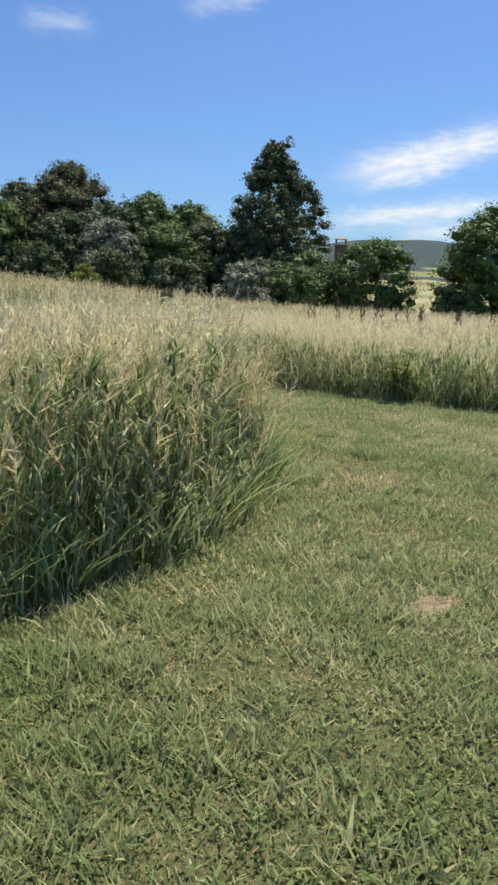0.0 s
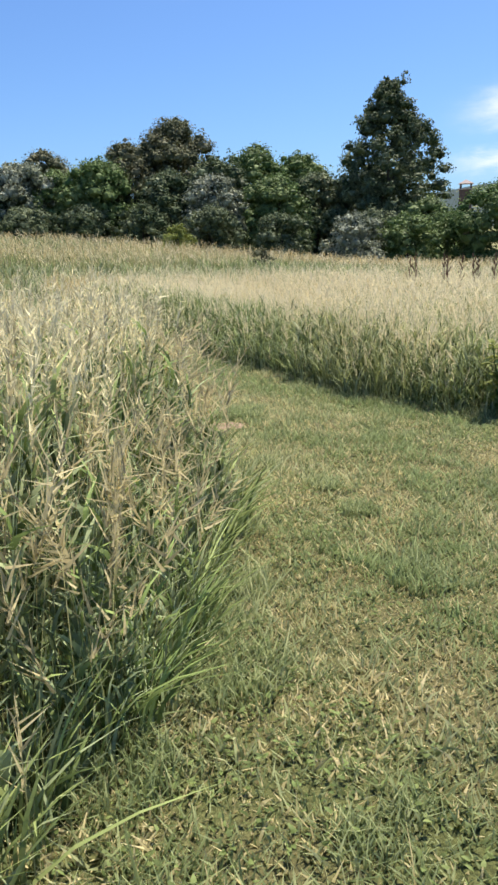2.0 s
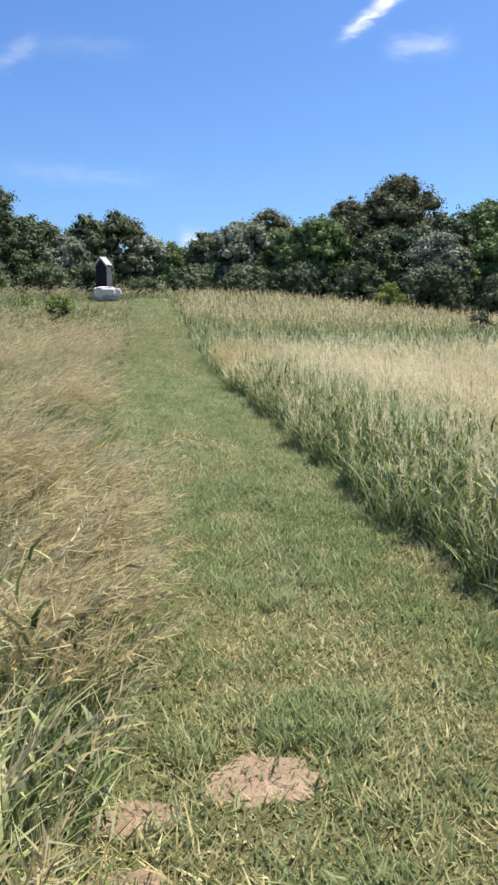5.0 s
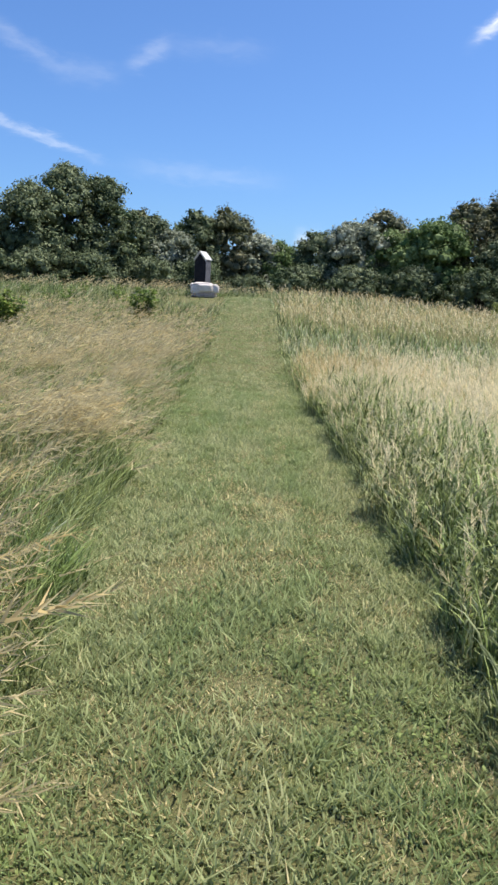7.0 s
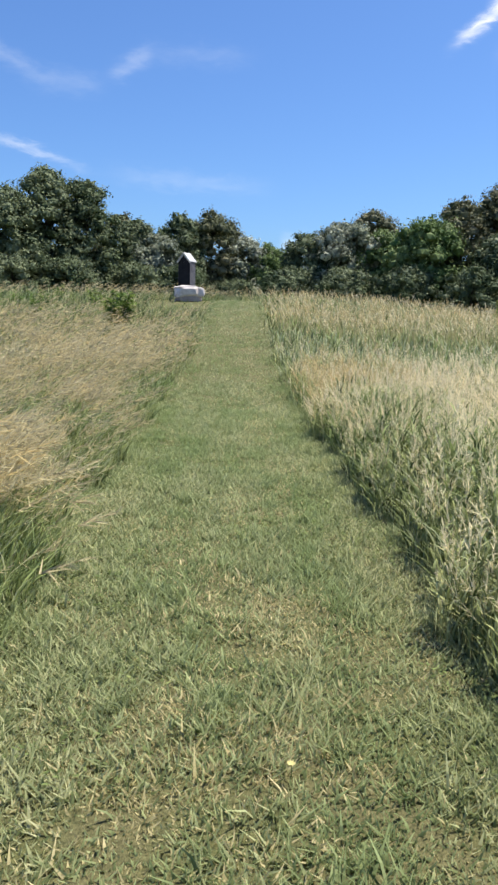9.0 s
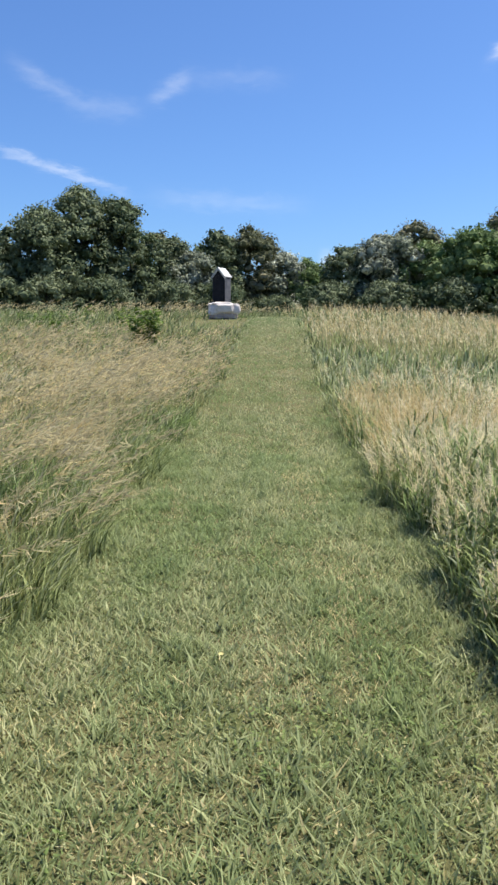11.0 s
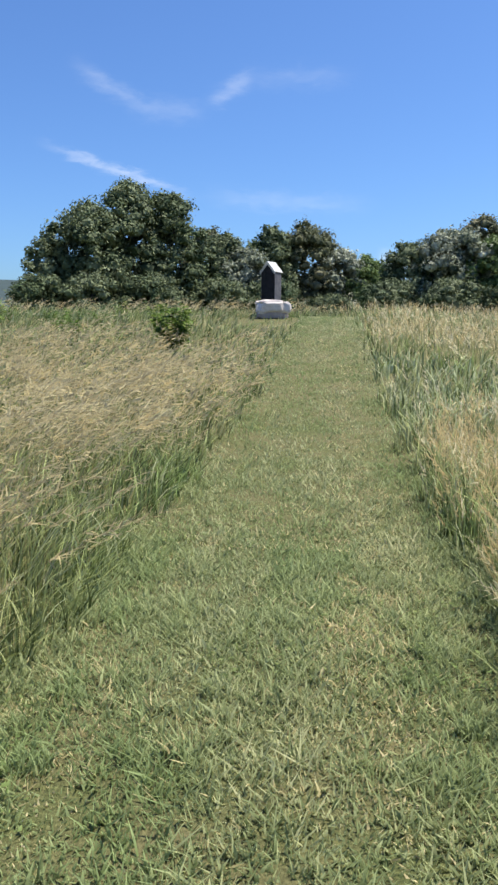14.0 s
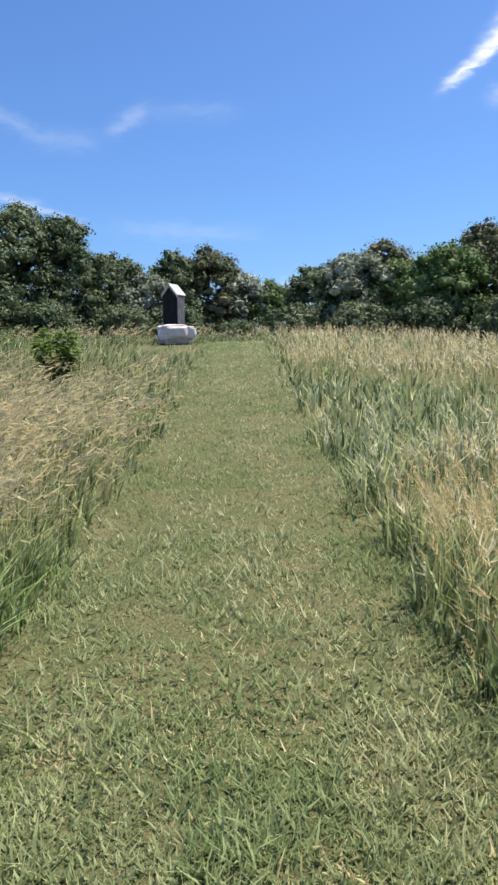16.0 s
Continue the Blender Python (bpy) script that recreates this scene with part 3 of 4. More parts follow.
def meadow(side, name, label):
    gap = left_gap if side < 0 else right_gap
    g = Strands()
    xs = (-70, 0) if side < 0 else (0, 75)
    for lo, hi, dens, grow, segs in ((0, 2.4, 800, 1.0, 4), (2.4, 5, 360, 1.4, 3), (5, 10, 140, 2.0, 2), (10, 20, 52, 3.2, 2), (20, 36, 23, 5.0, 1), (36, 75, 6.0, 9.0, 1)):
        bx = (max(xs[0], -6 - hi), min(xs[1], 1 + hi))
        x, y = scatter(*bx, max(-6, -5 - hi), min(13 + hi, 75), dens)
        if lo < 10:
            # the cut edge stands as a dense wall
            ex, ey = scatter(*bx, max(-6, -5 - hi), min(13 + hi, 75), dens * 0.9)
            near = np.abs(gap(ex, ey) - 0.2) < 0.2
            x, y = np.concatenate((x, ex[near])), np.concatenate((y, ey[near]))
        d = walk_distance(x, y)
        gp = gap(x, y)
        keep = (d >= lo) & (d < hi) & (gp > 0) & (rng.random(len(x)) < 0.88 + 0.3 * patches(x, y, 0.5, 3.0))
        # trodden short by the boulder
        clear = np.hypot((x + 2.4) / 1.6, (y - 38.5) / 4.5)
        keep &= rng.random(len(x)) < 0.3 + 0.7 * smooth(0.7, 1.2, clear)
        if side > 0:
            keep &= rng.random(len(x)) > 0.3 * (1 - smooth(0.7, 1.3, gp)) * (1 - smooth(12, 15, y))
        else:
            # the reeds stand here
            keep &= rng.random(len(x)) > 0.85 * smooth(0.2, 0.6, gp) * (1 - smooth(0.5, 2.0, y)) * (1 - smooth(1.6, 3.4, gp))
        x, y, d, gp, clear = x[keep], y[keep], d[keep], gp[keep], clear[keep]
        N = len(x)
        z = height(x, y)
        ripe = ripeness(side, x, y)
        tussock = 0.65 * patches(x, y, 0.42, 1.9) + 0.75 * lumps(x, y, 0.34, 1.9)
        full = smooth(-0.05, 0.22 if side > 0 else 0.42, gp)
        size = (0.46 + 0.28 * full) * (1 + 0.08 * ripe + 0.24 * tussock) * (1 + 0.25 * smooth(14, 40, d)) * rng.normal(1, 0.12, N).clip(0.6, 1.2) * (0.4 + 0.6 * smooth(0.7, 1.3, clear))
        if side < 0:
            start = 1 - smooth(0.5, 3.5, y)
            size = np.minimum(size * (0.86 + 0.80 * start), 1.12)
            wind = np.stack([0.60 - 0.60 * start + (0.28 - 0.18 * start) * tussock, -0.14 + 0.12 * start + 0.15 * tussock], 1)
        else:
            start = 0 * x
            size *= 1.0 - 0.12 * smooth(4, 9, y)
            wind = np.stack([-0.10 + 0.22 * tussock, -0.03 + 0.15 * patches(x, y, 0.6, 7.0)], 1)
        base = np.stack([x, y, z - 0.01], 1)
        turn = rng.uniform(0, 2 * math.pi, N)
        stray = np.stack([np.cos(turn), np.sin(turn)], 1)
        stalk = rng.random(N) < np.clip((0.14 + 0.06 * smooth(4, 8, d) if side < 0 else 0.32) + 0.42 * ripe, 0.03, 0.9) * (0.3 + 0.7 * smooth(0.1, 0.6, gp)) * (1 + 0.25 * smooth(3, 9, d))
        leaf = ~stalk
        # leaf blades, greyer by the start of the western meadow and where the grass is lush
        n = leaf.sum()
        low = size[leaf] * rng.uniform(0.35, 0.88, n) * (1 - 0.5 * start[leaf] * (1 - smooth(0.4, 1.0, gp[leaf])))
        lean = (wind[leaf] * (0.5 if side < 0 else 0.3) + stray[leaf] * rng.uniform(0.05, 0.75, n)[:, None]) * low[:, None]
        grey = rng.random(n) < 0.12 + 0.55 * start[leaf] + (0.32 if side > 0 else 0.0) * smooth(0.1, 0.9, -ripe[leaf])
        wide = rng.uniform(0.007, 0.015, n) * grow * (1.25 if side > 0 else 1 + 0.25 * start[leaf])
        for pick, mat in ((grey, 1), (~grey, 0)):
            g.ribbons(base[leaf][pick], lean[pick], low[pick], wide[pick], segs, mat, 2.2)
        # flowering stalks with loose seed heads
        n = stalk.sum()
        tall = size[stalk] * rng.uniform(0.8, 1.12, n)
        lean = (wind[stalk] + stray[stalk] * rng.uniform(0.02, 0.28, n)[:, None]) * tall[:, None]
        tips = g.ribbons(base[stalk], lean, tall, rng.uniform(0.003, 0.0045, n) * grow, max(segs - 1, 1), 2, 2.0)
        way = np.concatenate([lean * (1.9 if side < 0 else 1.7), tall[:, None] * (0.62 if side < 0 else 0.72)], 1)
        way /= np.linalg.norm(way, axis=1)[:, None]
        count = 17 if grow < 1.2 else 9 if grow < 1.6 else 6 if grow < 3 else 4
        full_head = 1.55 if side < 0 else 1.0
        slim = 0.68 if grow < 1.2 else 0.72 if grow < 1.6 else 1.0
        brown = rng.random(n) < (0.07 if side < 0 else 0.08 + 0.75 * smooth(13.6, 14.6, y[stalk]) * (1 - smooth(18.3, 19.2, y[stalk])) * (1 - smooth(1.9, 3.0, x[stalk])) + 0.5 * smooth(25, 28, y[stalk]))
        for pick, mat in ((brown, 4), (~brown, 3)):
            k = pick.sum()
            g.plumes(tips[pick], way[pick], rng.uniform(0.14, 0.26, k) * (0.9 + 0.1 * grow) * full_head, rng.uniform(0.05, 0.09, k) * (0.8 + 0.2 * min(grow, 4.5)) * full_head, rng.uniform(0.006, 0.011, k) * (0.5 + 0.5 * grow) * slim * full_head, count, mat)
        # broad arching blades along the cut edge
        if lo < 5:
            rim = (gp < 0.2) & (rng.random(N) < 0.10 + 0.3 * start)
            n = rim.sum()
            tall = rng.uniform(0.12, 0.34, n) * (1 + 0.45 * start[rim])
            out = np.stack([-side * np.ones(n), rng.normal(0, 0.5, n) - 0.3 * start[rim]], 1) + rng.normal(0, 0.35, (n, 2))
            g.ribbons(base[rim], out * (tall * rng.uniform(0.3, 0.85, n))[:, None], tall, rng.uniform(0.011, 0.02, n), 4, 0, 1.8)
    if side < 0:
        reeds(g)
    else:
        leafy_edge(g)
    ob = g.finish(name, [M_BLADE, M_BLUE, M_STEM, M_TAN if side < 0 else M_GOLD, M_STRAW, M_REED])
    tagged(ob, label, "tall grass", kind="stuff")


meadow(-1, "meadow_grass_west", "tall windblown grass with pinkish tan seed heads")
meadow(1, "meadow_grass_east", "tall green grass topped with pale gold seed heads")

# ---- trees and bushes ----


def tube(bm, pts, radii, sides=7):
    rings = []
    for i, (p, r) in enumerate(zip(pts, radii)):
        d = (pts[min(i + 1, len(pts) - 1)] - pts[max(i - 1, 0)]).normalized()
        a = d.cross(Vector((0.3, 0.9, 0.1))).normalized()
        b = d.cross(a)
        rings.append([bm.verts.new(p + (a * math.cos(2 * math.pi * k / sides) + b * math.sin(2 * math.pi * k / sides)) * r) for k in range(sides)])
    for p, q in zip(rings, rings[1:]):
        for k in range(sides):
            bm.faces.new((p[k], p[(k + 1) % sides], q[(k + 1) % sides], q[k]))
    bm.faces.new(rings[-1])


def ball_mesh():
    bm = bmesh.new()
    bmesh.ops.create_icosphere(bm, subdivisions=1, radius=1.0)
    bm.verts.index_update()
    v = [tuple(p.co) for p in bm.verts]
    f = np.array([[p.index for p in q.verts] for q in bm.faces])
    bm.free()
    return v, f


BALL_V, BALL_F = ball_mesh()


def leaves(centres, radii, count, size, squash=0.8):
    """Small leaf sprays on the shells of overlapping clumps, larger ones deep inside: vertices, triangles, tip values."""
    w = radii ** 1.6
    lobe = rng.choice(len(centres), count, p=w / w.sum())
    d = rng.normal(size=(count, 3))
    d /= np.linalg.norm(d, axis=1)[:, None]
    d[:, 2] = np.where(d[:, 2] < -0.5, -d[:, 2], d[:, 2])
    deep = rng.random(count) < 0.10
    shell = radii[lobe] * np.where(deep, rng.uniform(0.0, 0.6, count), 0.62 + 0.42 * rng.random(count) + 0.10 * rng.normal(size=count))
    pos = centres[lobe] + d * shell[:, None] * np.array([1, 1, squash])
    pos[deep, :2] *= rng.uniform(0.35, 0.9, deep.sum())[:, None]
    nor = d + rng.normal(0, 0.42, (count, 3)) + np.array([0, 0, 0.2])
    nor /= np.linalg.norm(nor, axis=1)[:, None]
    a = np.cross(nor, rng.normal(size=(count, 3)))
    a /= np.linalg.norm(a, axis=1)[:, None]
    b = np.cross(nor, a)
    s = (size * rng.uniform(0.5, 1.4, count) * np.where(deep, 2.3, 1.0) * np.where(radii[lobe] < 0.3, 0.7, 1.0))[:, None]
    V = np.stack([pos - a * s, pos + a * s * 0.5 - b * s * 0.7, pos + a * s * 0.5 + b * s * 0.7], 1).reshape(-1, 3)
    tone = np.repeat(rng.random(len(centres))[lobe] * 0.75 + 0.25 * rng.random(count), 3)
    return V, np.arange(count * 3).reshape(-1, 3), tone


def make_tree(name, x, y, top, radius, leaf, label, category, shape="round", count=4500, size=0.2, bushy=0.15, seed=0, group=""):
    """A tapered trunk with limbs and a crown of leafy clumps. top: height of the tip above datum; bushy: where the crown begins, as a share of the height."""
    global rng
    keep = rng
    rng = np.random.default_rng(1000 + seed)
    z0 = float(height(x, y)) - 0.05
    H = top - z0
    root = new(name)
    root.location = (x, y, z0)
    tagged(root, label, category, group)
    # clumps on an uneven envelope
    n = int(50 + 4.6 * radius * min(H, 12))
    f = rng.random(n) ** 0.85
    if shape == "cone":
        reach = np.minimum(1.0, ((1.02 - f) / 0.55)) ** 0.7
    else:
        reach = np.sqrt(np.clip(1 - np.abs(2 * f - 0.8) ** 2.6 * 0.62, 0.02, 1))
    a = rng.uniform(0, 2 * math.pi, n)
    reach = radius * reach * (0.84 + 0.13 * np.sin(a * 3 + seed + 5 * f) + 0.1 * np.sin(a * 5 + 9 * f + 2 * seed))
    inner = 1 - 0.45 * rng.random(n) ** 2.2
    rad = np.clip(radius * rng.uniform(0.14, 0.30, n), 0.16, 1.25) * (1 if shape != "cone" else 1.1 - 0.55 * f)
    zz = H * (bushy + (1 - bushy) * f * 0.95)
    lobes = np.stack([np.cos(a) * np.maximum(reach * inner - rad * 0.45, 0), np.sin(a) * np.maximum(reach * inner - rad * 0.45, 0), np.clip(zz, rad * 0.6, H - rad)], 1)
    crest = np.stack([rng.normal(0, 0.13 * radius, 7), rng.normal(0, 0.13 * radius, 7), H - radius * rng.uniform(0.05, 0.35, 7)], 1)
    lobes = np.concatenate((lobes, crest))
    rad = np.concatenate((rad, np.full(7, radius * (0.12 if shape == "cone" else 0.17))))
    if bushy < 0.12:
        k = 26
        b = rng.uniform(0, 2 * math.pi, k)
        low = np.minimum(radius * rng.uniform(0.14, 0.24, k), 0.9)
        lobes = np.concatenate((lobes, np.stack([np.cos(b) * radius * rng.uniform(0.4, 0.85, k), np.sin(b) * radius * rng.uniform(0.4, 0.85, k), low * rng.uniform(0.3, 0.9, k)], 1)))
        rad = np.concatenate((rad, low))
    cores = (lobes.copy(), rad.copy())
    # sprigs standing out of the outline
    m = 150
    pick = rng.integers(0, len(lobes), m)
    d = np.stack([lobes[pick, 0] / radius, lobes[pick, 1] / radius, rng.uniform(0.2, 1.2, m)], 1)
    d /= np.linalg.norm(d, axis=1)[:, None]
    lobes = np.concatenate((lobes, lobes[pick] + d * rad[pick][:, None] * rng.uniform(0.55, 1.0, m)[:, None]))
    rad = np.concatenate((rad, np.full(m, radius * 0.065)))
    V, F, T = leaves(lobes, rad, count, size)
    # opaque ball added inside each clump; darkest leaf colour stands for inner shade
    C, K = cores
    ball = np.array([tuple(v) for v in BALL_V])
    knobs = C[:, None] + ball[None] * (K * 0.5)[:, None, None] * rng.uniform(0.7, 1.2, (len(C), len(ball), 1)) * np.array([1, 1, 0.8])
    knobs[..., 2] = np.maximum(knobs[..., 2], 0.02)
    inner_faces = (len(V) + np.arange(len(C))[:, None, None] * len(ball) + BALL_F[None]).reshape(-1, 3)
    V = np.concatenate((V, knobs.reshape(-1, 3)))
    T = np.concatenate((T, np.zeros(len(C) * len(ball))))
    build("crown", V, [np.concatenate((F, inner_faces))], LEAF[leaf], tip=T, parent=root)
    bm = bmesh.new()
    rt = max(0.05, H * 0.016)
    pts = [Vector((0.04 * H * math.sin(i * 0.8 + seed) * i / 6, 0.03 * H * math.cos(i * 1.1 + seed) * i / 6, H * 0.85 * i / 6)) for i in range(7)]
    tube(bm, pts, [rt * (1.35 - i * 0.19) for i in range(7)])
    part("trunk", bm, M_BARK, root)
    for i in range(5):
        c = Vector(lobes[(i * 13 + 1) % n])
        s = pts[1 + i % 4]
        bm = bmesh.new()
        tube(bm, [s, s.lerp(c, 0.5) + Vector((0, 0, 0.04 * H)), c], [rt * 0.5, rt * 0.32, rt * 0.1], 5)
        part("limb", bm, M_BARK, root)
    rng = keep


TREES = (
    # name, x, y, top, radius, leaf, shape, count, bushy
    ("tree", -22.6, 68.6, 8.6, 2.0, "dark", "round", 4200, 0.05), ("tree", -19.9, 69.8, 11.4, 3.2, "dark", "round", 6000, 0.05),
    ("tree", -17.1, 72.8, 13.5, 3.6, "dark", "round", 6000, 0.05), ("tree", -13.8, 73.6, 12.7, 2.7, "dark", "round", 5200, 0.05),
    ("tree", -12.6, 84, 11.0, 3.0, "rust", "round", 4000, 0.05), ("tree", -10.2, 80, 9.9, 3.0, "dark", "round", 4000, 0.03),
    ("tree", -8.0, 79, 8.6, 2.8, "grey", "round", 3600, 0.03),
    ("tree", -5.9, 82.8, 11.0, 2.6, "dark", "round", 4500, 0.05), ("tree", -2.5, 85, 11.6, 3.4, "rust", "round", 5000, 0.04),
    ("tree", 0.7, 85, 9.2, 3.0, "grey", "round", 4000, 0.03), ("tree", 3.4, 86, 8.5, 2.8, "mid", "round", 4000, 0.03),
    ("tree", 7.2, 80.7, 9.2, 3.0, "dark", "round", 4500, 0.03), ("tree", 10.9, 80.2, 10.4, 3.8, "grey", "round", 6500, 0.03),
    ("tree", 15.0, 87.6, 12.8, 3.3, "rust", "round", 3000, 0.2), ("tree", 14.4, 79, 9.6, 3.2, "mid", "round", 4200, 0.03),
    ("tree", 18.0, 74.5, 10.4, 3.8, "mid", "round", 5000, 0.03), ("tree", 21.6, 76.9, 12.4, 3.6, "rust", "round", 3600, 0.15),
    ("tree", 27.1, 77.2, 14.9, 4.7, "rust", "round", 9500, 0.1), ("tree", 24.0, 71, 9.0, 3.5, "dark", "round", 4500, 0.03),
    ("tree", 29.2, 69.8, 10.2, 3.9, "dark", "round", 5600, 0.03), ("tree", 27.0, 66, 8.2, 3.0, "grey", "round", 4200, 0.03),
    ("tree", 34.2, 71.4, 11.7, 4.0, "mid", "round", 5600, 0.04), ("tree", 33.0, 64, 8.0, 3.4, "mid", "round", 5000, 0.03),
    ("tree", 40.3, 72.6, 11.4, 3.8, "mid", "round", 4200, 0.04), ("tree", 37.6, 64, 8.4, 3.4, "dark", "round", 4600, 0.03),
    ("tree", 43.6, 60.5, 16.8, 7.0, "dark", "cone", 15000, 0.04), ("tree", 49.0, 35.5, 8.6, 4.2, "mid", "round", 6500, 0.06),
    ("tree", 46.0, 66.0, 9.5, 4.0, "dark", "round", 4200, 0.03), ("tree", 57.0, 30.0, 9.0, 4.4, "dark", "round", 4200, 0.05),
)
for i, (nm, x, y, top, radius, leaf, shape, count, bushy) in enumerate(TREES):
    kind = {"dark": "dark green", "mid": "fresh green", "grey": "silvery grey-green", "rust": "brownish green twiggy"}[leaf]
    text = f"{kind} broadleaf tree with a dense uneven crown" if shape == "round" else "tall dark tapering tree rising above the hedge"
    make_tree(nm, x, y, top, radius * (1.28 if shape == "round" else 1.0), leaf, text, "tree", shape, int(count * 3.3), 0.13, bushy, i, "trees along the far edge")
BUSHES = (
    (32.5, 49.4, 3.7, 2.4, "grey", 3200), (43.3, 53.8, 5.4, 2.9, "mid", 3600), (37.1, 48.3, 3.6, 2.5, "mid", 3200), (42.4, 48.4, 4.0, 2.5, "mid", 3600),
    (44.4, 44.8, 6.2, 3.4, "mid", 5200), (48.0, 39.5, 1.6, 1.2, "rust", 1600),
    (38.5, 55.0, 4.4, 2.6, "dark", 3200), (30.0, 57.5, 4.2, 2.6, "dark", 3200), (25.0, 62.0, 5.0, 2.6, "dark", 3200), (20.0, 67.0, 5.4, 2.6, "dark", 3000),
    (15.5, 71.0, 5.6, 2.6, "dark", 3000), (10.0, 74.0, 5.6, 2.8, "dark", 3000), (5.0, 77.0, 5.6, 2.8, "dark", 3000), (0.0, 79.0, 4.4, 2.6, "dark", 3000),
    (-5.0, 76.0, 5.6, 2.8, "dark", 3000), (-9.5, 74.0, 5.6, 2.6, "dark", 3000), (-14.5, 69.0, 5.6, 2.6, "dark", 3000), (-18.5, 66.0, 5.4, 2.6, "dark", 3000),
    (-22.0, 65.0, 5.2, 2.4, "dark", 3000),
)
for i, (x, y, top, radius, leaf, count) in enumerate(BUSHES):
    kind = {"dark": "dark green", "mid": "fresh green", "grey": "silvery grey-green", "rust": "brownish green"}[leaf]
    make_tree("bush", x, y, top, radius * 1.25, leaf, f"{kind} shrub at the foot of the trees", "bush", "round", int(count * 2.8), 0.11, 0.0, 100 + i, "shrubs along the far edge")
make_tree("bush", 12.1, 36.6, 2.6, 1.0, "lime", "lone yellow-green bush in the tall grass", "bush", "round", 3200, 0.09, 0.05, 201)
make_tree("bush", 12.3, 26.6, 1.25, 0.6, "rust", "low brownish shrub among the tall grass", "bush", "round", 1800, 0.05, 0.05, 202)

# ---- hut and boulder on the crest ----


def slab(bm, x0, x1, y0, y1, z0, z1, bevel=0.0):
    r = bmesh.ops.create_cube(bm, size=1, matrix=Matrix.Translation(((x0 + x1) / 2, (y0 + y1) / 2, (z0 + z1) / 2)) @ Matrix.Diagonal((x1 - x0, y1 - y0, z1 - z0, 1)))
    if bevel:
        bmesh.ops.bevel(bm, geom=list({e for v in r["verts"] for e in v.link_edges}), offset=bevel, segments=1, affect="EDGES")
    return r["verts"]


def make_hut():
    """A narrow gabled box of upright boards, turned so that its sunlit side shows."""
    root = new("hut")
    root.matrix_world = pose(-2.6, 42.9, float(height(-2.6, 42.9)) - 0.02, 0, 0, -24)
    tagged(root, "narrow dark wooden hut with a pale gabled metal roof", "hut")
    w, d, eave, ridge = 0.32, 0.29, 1.97, 2.36
    for i in range(4):
        x0, x1 = -w + i * w / 2 + 0.004, -w + (i + 1) * w / 2 - 0.004
        bm = bmesh.new()
        slab(bm, x0, x1, -d - 0.025, -d, 0.0, eave + 0.02, 0.006)
        part("board", bm, M_DARKWOOD, root)
        bm = bmesh.new()
        slab(bm, x0, x1, d, d + 0.025, 0.0, eave + 0.02, 0.006)
        part("board", bm, M_DARKWOOD, root)
    for s in (-1, 1):
        for i in range(4):
            y0, y1 = -d + i * d / 2 + 0.004, -d + (i + 1) * d / 2 - 0.004
            bm = bmesh.new()
            slab(bm, min(s * w, s * (w + 0.025)), max(s * w, s * (w + 0.025)), y0, y1, 0.0, eave, 0.006)
            part("board", bm, M_GREYWOOD, root, "grey side board in a sunlit tone")
    for s in (-1, 1):
        bm = bmesh.new()
        y0, y1 = (-d - 0.02, -d) if s < 0 else (d, d + 0.02)
        f = [bm.verts.new((x, y0, z)) for x, z in ((-w, eave + 0.02), (w, eave + 0.02), (0, ridge - 0.03))]
        g = [bm.verts.new((x, y1, z)) for x, z in ((-w, eave + 0.02), (w, eave + 0.02), (0, ridge - 0.03))]
        bm.faces.new(f), bm.faces.new(g)
        for i in range(3):
            bm.faces.new((f[i], f[(i + 1) % 3], g[(i + 1) % 3], g[i]))
        part("gable", bm, M_DARKWOOD, root)
        bm = bmesh.new()
        prof = ((0, ridge), (s * (w + 0.05), eave - 0.04), (s * (w + 0.05), eave - 0.01), (0, ridge + 0.035))
        a = [bm.verts.new((x, -d - 0.1, z)) for x, z in prof]
        b = [bm.verts.new((x, d + 0.1, z)) for x, z in prof]
        bm.faces.new(a), bm.faces.new(b)
        for i in range(4):
            bm.faces.new((a[i], a[(i + 1) % 4], b[(i + 1) % 4], b[i]))
        part("roof_panel", bm, M_TIN, root, "pale sheet metal roof slope")
        bm = bmesh.new()
        prof = ((0, ridge - 0.10), (s * (w + 0.045), eave - 0.13), (s * (w + 0.045), eave - 0.045), (0, ridge - 0.005))
        a = [bm.verts.new((x, -d - 0.075, z)) for x, z in prof]
        b = [bm.verts.new((x, -d - 0.045, z)) for x, z in prof]
        bm.faces.new(a), bm.faces.new(b)
        for i in range(4):
            bm.faces.new((a[i], a[(i + 1) % 4], b[(i + 1) % 4], b[i]))
        part("bargeboard", bm, M_TIN, root, "pale painted bargeboard")
    bm = bmesh.new()
    slab(bm, -0.22, 0.22, -d - 0.045, -d - 0.027, 0.08, 1.8, 0.005)
    part("door", bm, M_DARKWOOD, root, "plain dark boarded door, shut")


make_hut()


